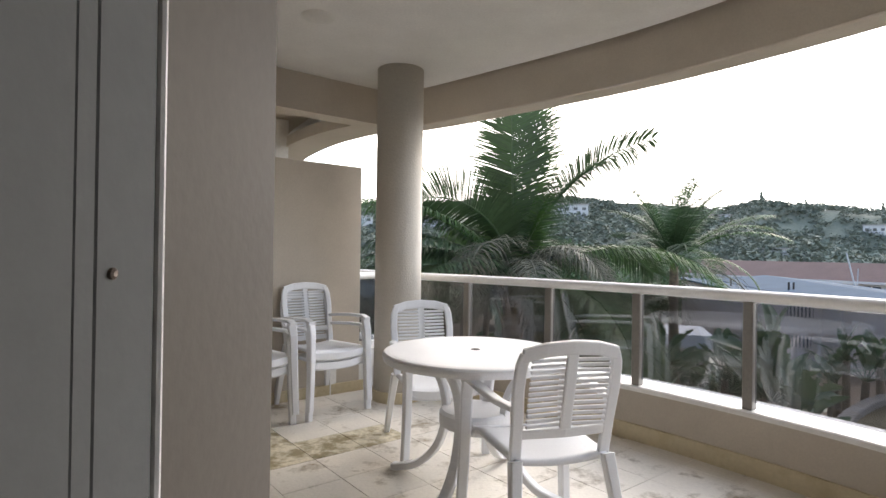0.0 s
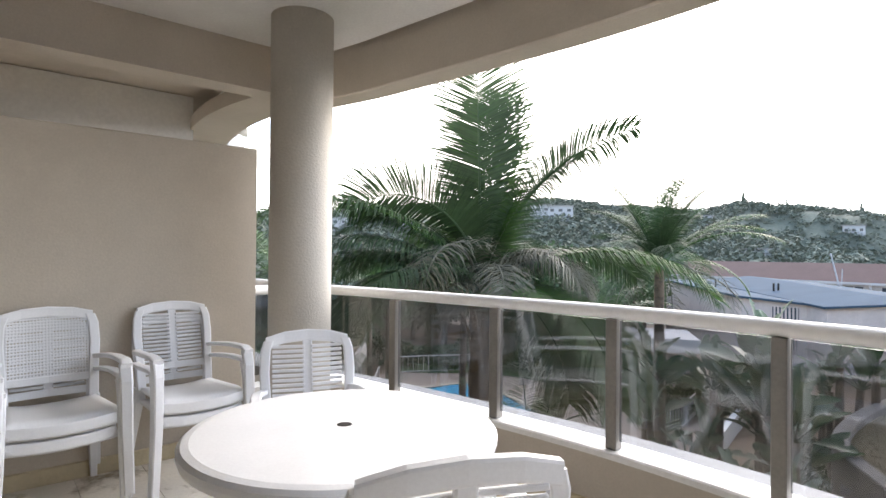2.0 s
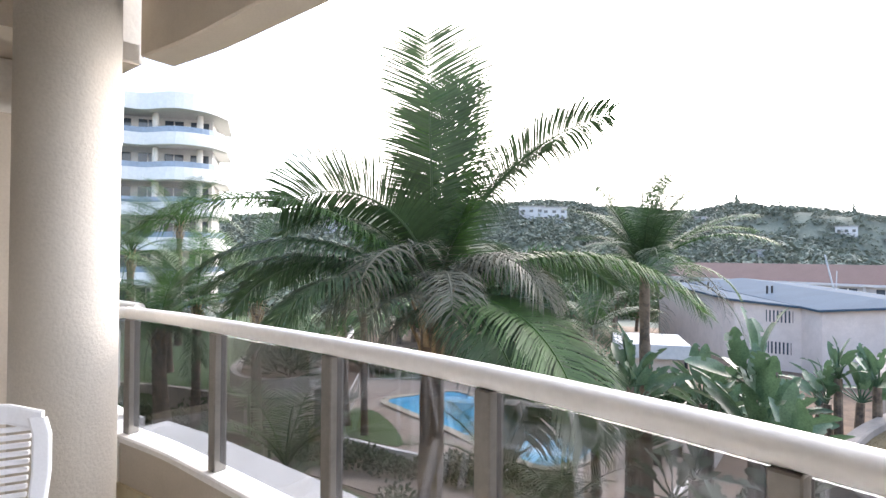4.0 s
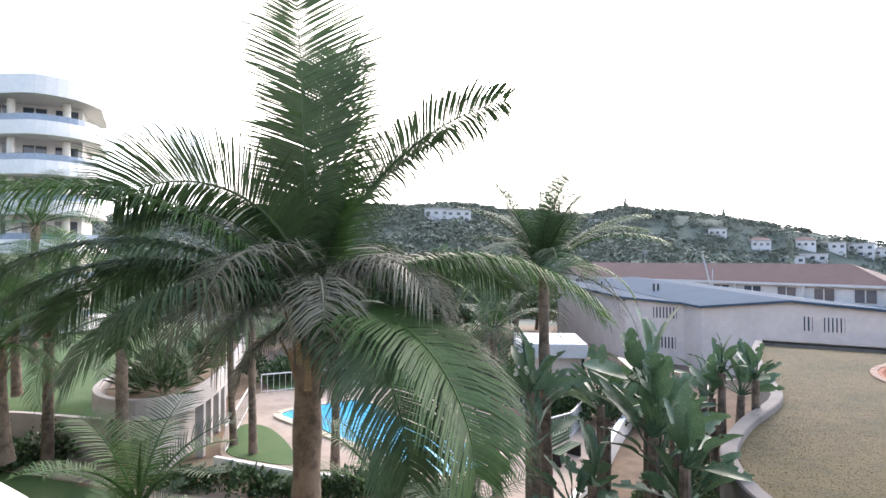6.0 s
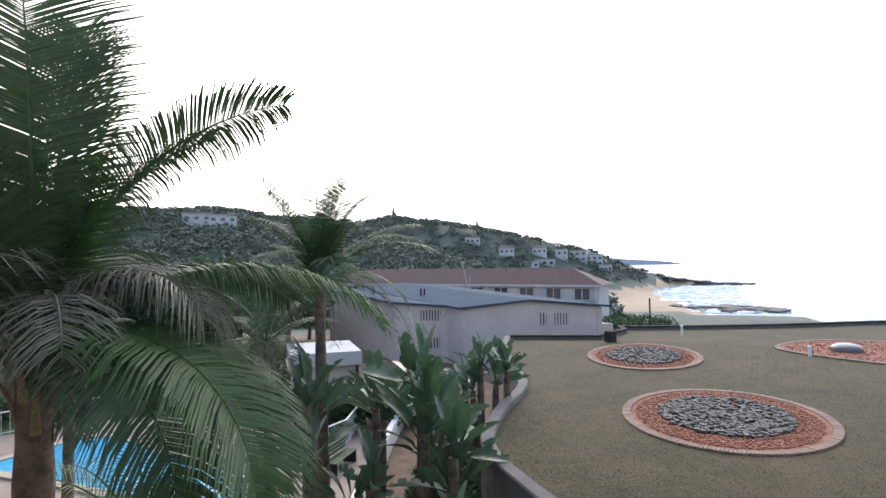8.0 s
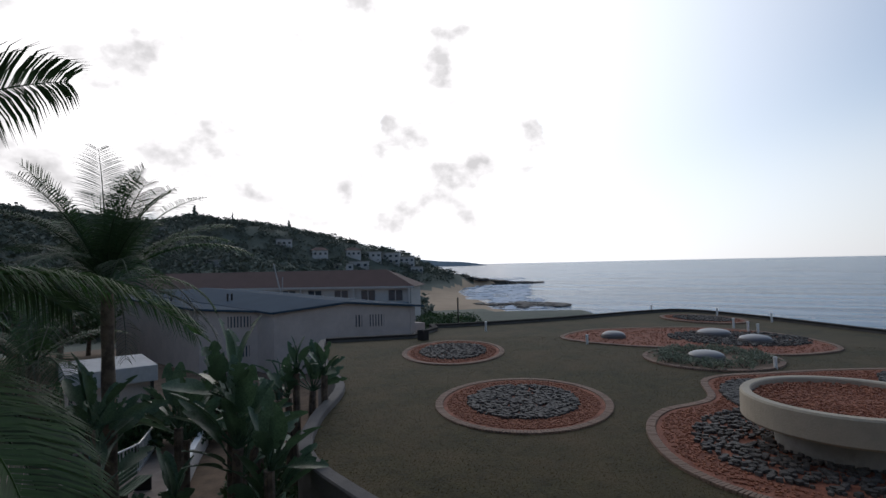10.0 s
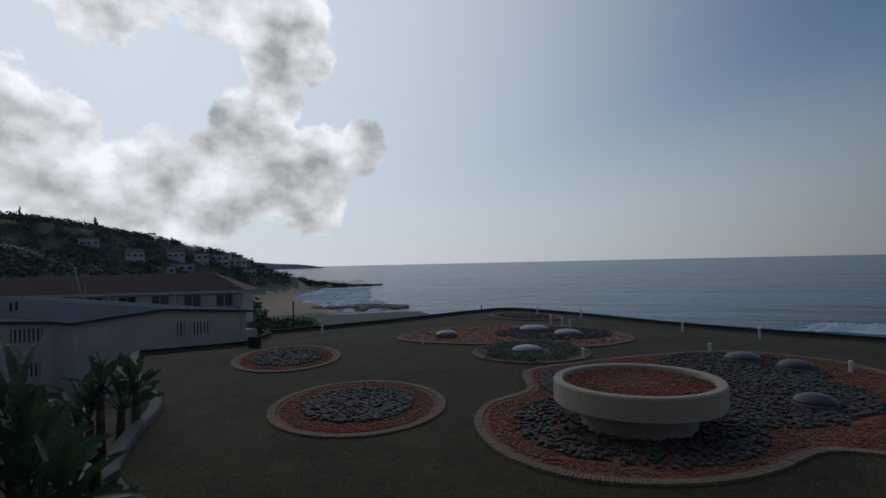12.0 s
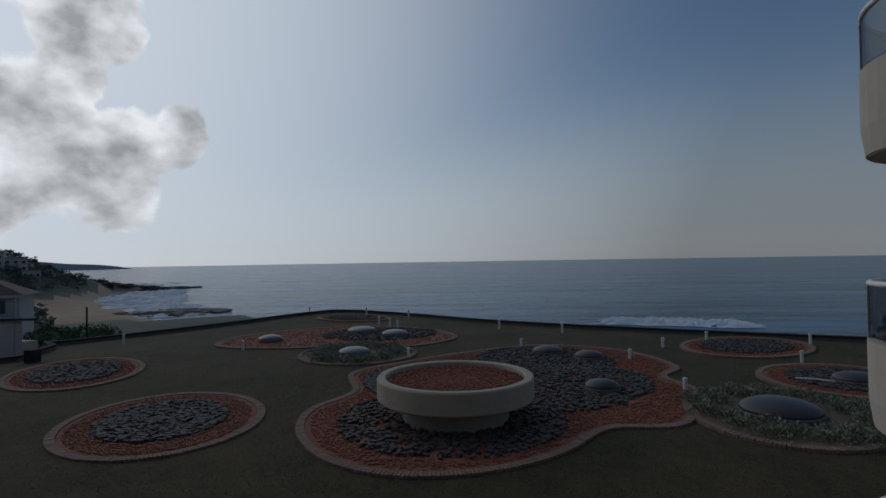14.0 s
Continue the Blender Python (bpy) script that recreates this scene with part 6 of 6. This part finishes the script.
def leafy_tree(x, y, z, h, r, seed):
    t = thing("broadleaf_tree", "dark green broadleaf tree behind the garden", "tree", "trees behind the garden", at=pose(x, y, z))
    q = random.Random(seed)
    part("trunk", tube([(0, 0, -0.3), (0.1, 0, h * 0.3), (0.2, 0.1, h * 0.62)], 0.2, 8, lambda s: 0.24 - 0.14 * s), M_TRUNK, t)
    for k in range(4):
        part("limb", tube([(0.1, 0, h * 0.32), (math.cos(k * 1.6) * r * 0.35, math.sin(k * 1.6) * r * 0.35, h * 0.55), (math.cos(k * 1.6) * r * 0.6, math.sin(k * 1.6) * r * 0.6, h * 0.75)], 0.08, 6, lambda s: 0.1 - 0.07 * s), M_TRUNK, t)
    vs, fs = [], []
    blobs = [(V((q.gauss(0, 0.42) * r, q.gauss(0, 0.42) * r, h * q.uniform(0.45, 0.95))), r * q.uniform(0.28, 0.5)) for _ in range(16)]
    for c, br in blobs:
        for _ in range(110):
            n = V((q.gauss(0, 1), q.gauss(0, 1), q.gauss(0, 1))).normalized()
            p = c + n * br * q.uniform(0.65, 1.0)
            d = (n + V((q.gauss(0, 0.6), q.gauss(0, 0.6), q.gauss(0, 0.6)))).normalized()
            s = d.cross(V((q.gauss(0, 1), q.gauss(0, 1), 0.3))).normalized()
            o = len(vs)
            l = q.uniform(0.25, 0.5)
            vs += [p, p + d * l * 0.5 - s * l * 0.3, p + d * l, p + d * l * 0.5 + s * l * 0.3]
            fs.append((o, o + 1, o + 2, o + 3))
    part("crown", (vs, fs), M_SHRUB, t)


q = random.Random(21)
for i in range(34):
    az, r = (-7 + 49 * i / 33 + q.uniform(-2, 2)), q.uniform(40, 62)
    if az > 17:
        az -= 24
    p = polar(az, r)
    leafy_tree(p.x, p.y, ground_z(p.x, p.y), q.uniform(4.0, 7.5) if az < 33 else q.uniform(5, 7), q.uniform(2.2, 3.6), 800 + i)
for i in range(26):
    p = polar(q.uniform(48.5, 54.8), q.uniform(52, 95))
    shrub(p.x, p.y, ground_z(p.x, p.y), q.uniform(1.8, 3.0), q.uniform(1.4, 2.6), None, 900, 0.32, label="coastal dune bush on the slope", seed=860 + i)
for i in range(10):
    p = polar(22 + q.uniform(-3, 10), q.uniform(24, 30))
    shrub(p.x, p.y, GZ, q.uniform(0.9, 1.5), q.uniform(1.2, 2.6), None, 520, 0.26, seed=890 + i)
for i in range(22):
    p = polar(-9 + 26 * i / 21 + q.uniform(-1, 1), q.uniform(30, 35))
    shrub(p.x, p.y, GZ, q.uniform(0.8, 1.4), q.uniform(0.9, 2.2), None, 480, 0.22, seed=930 + i)

# ---- pool, deck, paths and walls of the lower garden ----
def sheet(name, pts, z, mat, label, category, smooth_it=True, kind="structure"):
    ln = smooth_line(pts, 5, True) if smooth_it else [V(p) for p in pts]
    return tagged(part(name, plate([V((p[0], p[1])) for p in ln], z - 0.3, z), mat), label, category, kind=kind), ln


sheet("pavement_deck", [(-5.2, 30.0), (1.5, 31.0), (6.0, 26.0), (7.6, 20.5), (6.2, 16.6), (2.6, 16.4), (-1.2, 18.9), (-4.0, 20.2), (-5.0, 24.0)], GZ + 0.03, M_PATH, "sandy paved deck round the pool", "paving")
sheet("pavement_path", [(3.6, 12.4), (5.0, 12.6), (6.9, 15.9), (9.4, 19.4), (12.2, 23.0), (10.6, 24.2), (7.2, 20.2), (4.9, 16.6)], GZ + 0.036, M_PATH, "sandy paved garden path", "path")
sheet("pavement_walk", [(-14, 23.2), (-10.3, 21.8), (-7.65, 20.5), (-5.3, 19.1), (-3.4, 18.4), (-1.5, 17.6), (1.0, 16.5), (3.4, 14.4), (3.2, 12.2), (0.0, 14.2), (-3.0, 16.2), (-5.5, 17.6), (-7.2, 18.7), (-10.5, 20.4), (-14, 22.0)], GZ + 0.042, M_PATH, "brownish paved walk through the garden", "path")
sheet("lawn_patch", [(-4.5, 24.6), (-3.5, 24.4), (-2.4, 22.4), (-1.75, 19.85), (-3.4, 20.5), (-4.4, 21.6)], GZ + 0.05, M_GRASS, "green lawn strip beside the pool", "lawn")
sheet("lawn_back", [(2.0, 30.5), (8.0, 26.5), (12.0, 31.0), (6.0, 40.0), (-4.0, 40.0), (-4.4, 31.5)], GZ + 0.056, M_GRASS, "green lawn beyond the pool", "lawn")
sheet("lawn_near", [(-9.0, 7.0), (-3.0, 6.0), (1.5, 5.0), (3.4, 8.6), (2.0, 12.4), (-0.5, 14.0), (-3.2, 16.0), (-5.7, 17.4), (-7.3, 18.5), (-10.5, 20.1), (-14, 21.8), (-15, 15.0)], GZ + 0.062, M_GRASS, "green lawn below the balcony", "lawn")
sheet("lawn_strip", [(7.2, 20.9), (8.9, 21.4), (10.9, 24.3), (9.2, 25.4), (7.4, 23.6)], GZ + 0.066, M_GRASS, "grass strip by the fence", "lawn")
pool_line = smooth_line([(-3.0, 26.1), (-1.4, 27.2), (0.15, 27.9), (1.4, 26.5), (2.5, 23.9), (3.6, 21.6), (5.2, 20.1), (4.9, 18.9), (4.1, 18.2), (3.1, 17.9), (1.6, 19.6), (-0.3, 22.3), (-2.1, 24.6)], 4, True)
pool_line = [V((p.x, p.y)) for p in pool_line]
pool = thing("swimming_pool", "bright blue swimming pool with pale coping", "swimming pool")
part("basin", plate(pool_line, GZ - 0.2, GZ + 0.075), M_POOLTILE, pool, "blue tiled basin")
pw = part("water_surface", plate(inset(pool_line, 0.02), GZ + 0.085, GZ + 0.10), M_POOLWATER, pool, "clear rippled water")
pw.visible_shadow = False
part("coping", ribbon(pool_line + pool_line[:1], [(-0.02, GZ), (0.36, GZ), (0.36, GZ + 0.12), (-0.02, GZ + 0.12)]), M_PLANTER, pool, "pale stone coping")
hrim = smooth_line([(-8.55, 21.2), (-7.6, 19.6), (-6.25, 19.1), (-5.35, 20.0), (-5.1, 22.0), (-5.15, 24.0), (-5.5, 28.0), (-6.2, 33.0), (-7.4, 35.5), (-8.2, 31.0), (-8.6, 27.0), (-8.8, 23.5)], 5, True)
hrim = [V((p.x, p.y)) for p in hrim]
ph = thing("pool_house", "curved pale rendered pool house with a planted roof", "building")
part("roof_rim", ribbon(hrim, [(-0.22, -3.78), (0.0, -3.78), (0.03, -3.2), (0.0, -3.14), (-0.2, -3.14), (-0.22, -3.2)], True), M_POOLHOUSE, ph, "curved pale rim")
part("planted_roof", plate(inset(hrim, 0.2), -3.7, -3.32), M_EARTH, ph, "bare reddish earth")
part("clerestory", plate(inset(hrim, 0.62), -4.1, -3.7), M_WINDOW, ph)
part("wall", plate(inset(hrim, 0.55), GZ - 0.2, -4.08), M_POOLHOUSE, ph)
for x, y in ((-5.2, 21.2), (-5.3, 22.6), (-5.35, 24.0), (-5.45, 25.4)):
    part("pillar", boxed(x - 0.15, y - 0.15, GZ, x + 0.15, y + 0.15, -3.75, 0.02), M_POOLHOUSE, ph)
tagged(part("wall_garden_left", ribbon(smooth_line([(-16, 23.6), (-12, 22.6), (-10.2, 21.9), (-8.0, 21.0)], 6), [(-0.2, GZ - 0.2), (0, GZ - 0.2), (0, -4.25), (-0.2, -4.25)]), M_POOLHOUSE), "low pale curved garden wall", "wall", kind="structure")
tagged(part("wall_path_side", ribbon([V((3.8, 11.2)), V((5.9, 14.15)), V((10.3, 20.3)), V((11.6, 22.0))], [(-0.22, GZ - 0.2), (0, GZ - 0.2), (0, -5.05), (-0.22, -5.05)]), M_SILL), "white painted wall along the garden path", "wall", kind="structure")
tagged(part("kerb_garden", ribbon(smooth_line([(-4.4, 20.2), (-1.9, 18.7), (0.6, 17.5), (2.9, 16.7)], 5), [(-0.15, GZ), (0, GZ), (0, GZ + 0.35), (-0.15, GZ + 0.35)]), M_SILL), "white garden kerb", "kerb", kind="structure")


def fence(path, z, h, label, bars=0.16):
    f = thing("metal_fence", label, "fence", "garden rails")
    ln = [V(p) for p in path]
    part("top_rail", tube([(p.x, p.y, z + h) for p in ln], 0.035, 8), M_STEEL, f)
    part("bottom_rail", tube([(p.x, p.y, z + 0.12) for p in ln], 0.025, 6), M_STEEL, f)
    n, k = length(ln), max(2, int(length(ln) / bars))
    for i in range(k + 1):
        p, _ = along(ln, n * i / k)
        part("bar", tube([(p.x, p.y, z), (p.x, p.y, z + h)], 0.014 if i % 8 else 0.03, 5), M_STEEL, f)


fence([(6.95, 19.95), (8.7, 20.9), (11.0, 24.1)], GZ + 0.03, 1.0, "galvanised fence beside the garden path")
fence([(-4.7, 27.5), (-4.5, 24.0), (-4.35, 21.2)], GZ + 0.03, 1.0, "white handrail beside the pool steps", 0.5)
fence([(-4.6, 30.2), (-2.4, 30.8), (0.5, 31.4)], GZ + 0.03, 1.0, "metal fence behind the pool", 0.3)
bench = thing("garden_bench", "green slatted garden bench by the path", "bench", at=pose(7.6, 18.7, GZ + 0.03, 0, 0, 40))
for k in range(4):
    part("slat", boxed(-0.8, -0.22 + 0.12 * k, 0.42, 0.8, -0.13 + 0.12 * k, 0.45), M_PADDLE, bench)
for k in range(3):
    part("slat", boxed(-0.8, 0.26, 0.5 + 0.13 * k, 0.8, 0.29, 0.6 + 0.13 * k), M_PADDLE, bench)
for sx in (-0.7, 0.7):
    part("leg", boxed(sx - 0.04, -0.22, 0, sx + 0.04, 0.3, 0.42), M_DARKTRIM, bench)
cab = thing("pool_shelter", "low white flat-roofed shelter behind the planting", "shelter")
sc = polar(20.3, 27.5)
m = Matrix.Translation((sc.x, sc.y, 0)) @ Matrix.Rotation(radians(-14), 4, "Z")
part("roof", boxed(-1.6, -1.6, -3.25, 1.6, 2.2, -2.6, 0.02, m), M_WHITEWALL, cab)
part("wall", boxed(-1.4, -1.2, GZ - 0.2, 1.4, 2.0, -3.25, 0.0, m), M_LILAC, cab)
for sx in (-1.4, 1.4):
    part("pole", boxed(sx - 0.06, -1.5, GZ, sx + 0.06, -1.38, -3.25, 0.0, m), M_DARKTRIM, cab)
bol = thing("path_bollard", "small dark bollard light beside the walk", "bollard", at=pose(-6.2, 18.3, GZ))
part("stem", lathe([(0.06, 0), (0.06, 0.6), (0.08, 0.62), (0.08, 0.75)], 12), M_DARKTRIM, bol)

# ---- pieces: floor tiles, edging bricks ----
TS = 0.335
tile_me = bpy.data.meshes.new("tile")
bm = boxed(-TS / 2 + 0.0015, -TS / 2 + 0.0015, -0.012, TS / 2 - 0.0015, TS / 2 - 0.0015, 0.0, 0.001)
bm.to_mesh(tile_me)
bm.free()
tile_me.materials.append(M_TILE)
tile_dirty = tile_me.copy()
tile_dirty.materials[0] = M_TILE_DIRTY
rot = math.atan2(U.y, U.x)
q = random.Random(4)
inner = inset(floor_poly, 0.0)
for i in range(-2, 24):
    for j in range(-3, 20):
        p = C2 + U * (i * TS + 0.1) - NN * (j * TS - 0.05)
        if p.y < -2.9 or p.x < -4.4 or not inside((p.x, p.y), inner):
            continue
        dirty = (p - V((-1.75, 0.62))).length < 0.3 or ((p - V((-2.6, 0.3))).length < 0.6 and q.random() < 0.4)
        tl = part("tile", tile_dirty if dirty else tile_me, None, floor)
        tl.matrix_basis = Matrix.Translation((p.x, p.y, q.uniform(-0.0005, 0.0003))) @ Matrix.Rotation(rot, 4, "Z")
brick_me = bpy.data.meshes.new("brick")
bm = boxed(-0.036, -0.11, -0.06, 0.036, 0.11, 0.045, 0.006)
bm.to_mesh(brick_me)
bm.free()
brick_me.materials.append(M_BRICK)
for b, line, z in BEDS:
    ring = line + line[:1]
    n = length(ring)
    k = int(n / 0.083)
    made, rest = 0, []
    for i in range(k):
        p, t = along(ring, n * i / k)
        m = Matrix.Translation((p.x, p.y, z + q.uniform(-0.006, 0.006))) @ Matrix.Rotation(math.atan2(t.y, t.x) + q.uniform(-0.04, 0.04), 4, "Z")
        if p.length < 17.5 and made < 300:
            part("brick", brick_me, None, b).matrix_basis = m
            made += 1
        else:
            rest.append(([m @ v.co for v in brick_me.vertices], [tuple(f.vertices) for f in brick_me.polygons]))
    if rest:
        tagged(part("edging_course", joined(*rest), M_BRICK_S, b, "row of clay edging bricks"), kind="stuff")
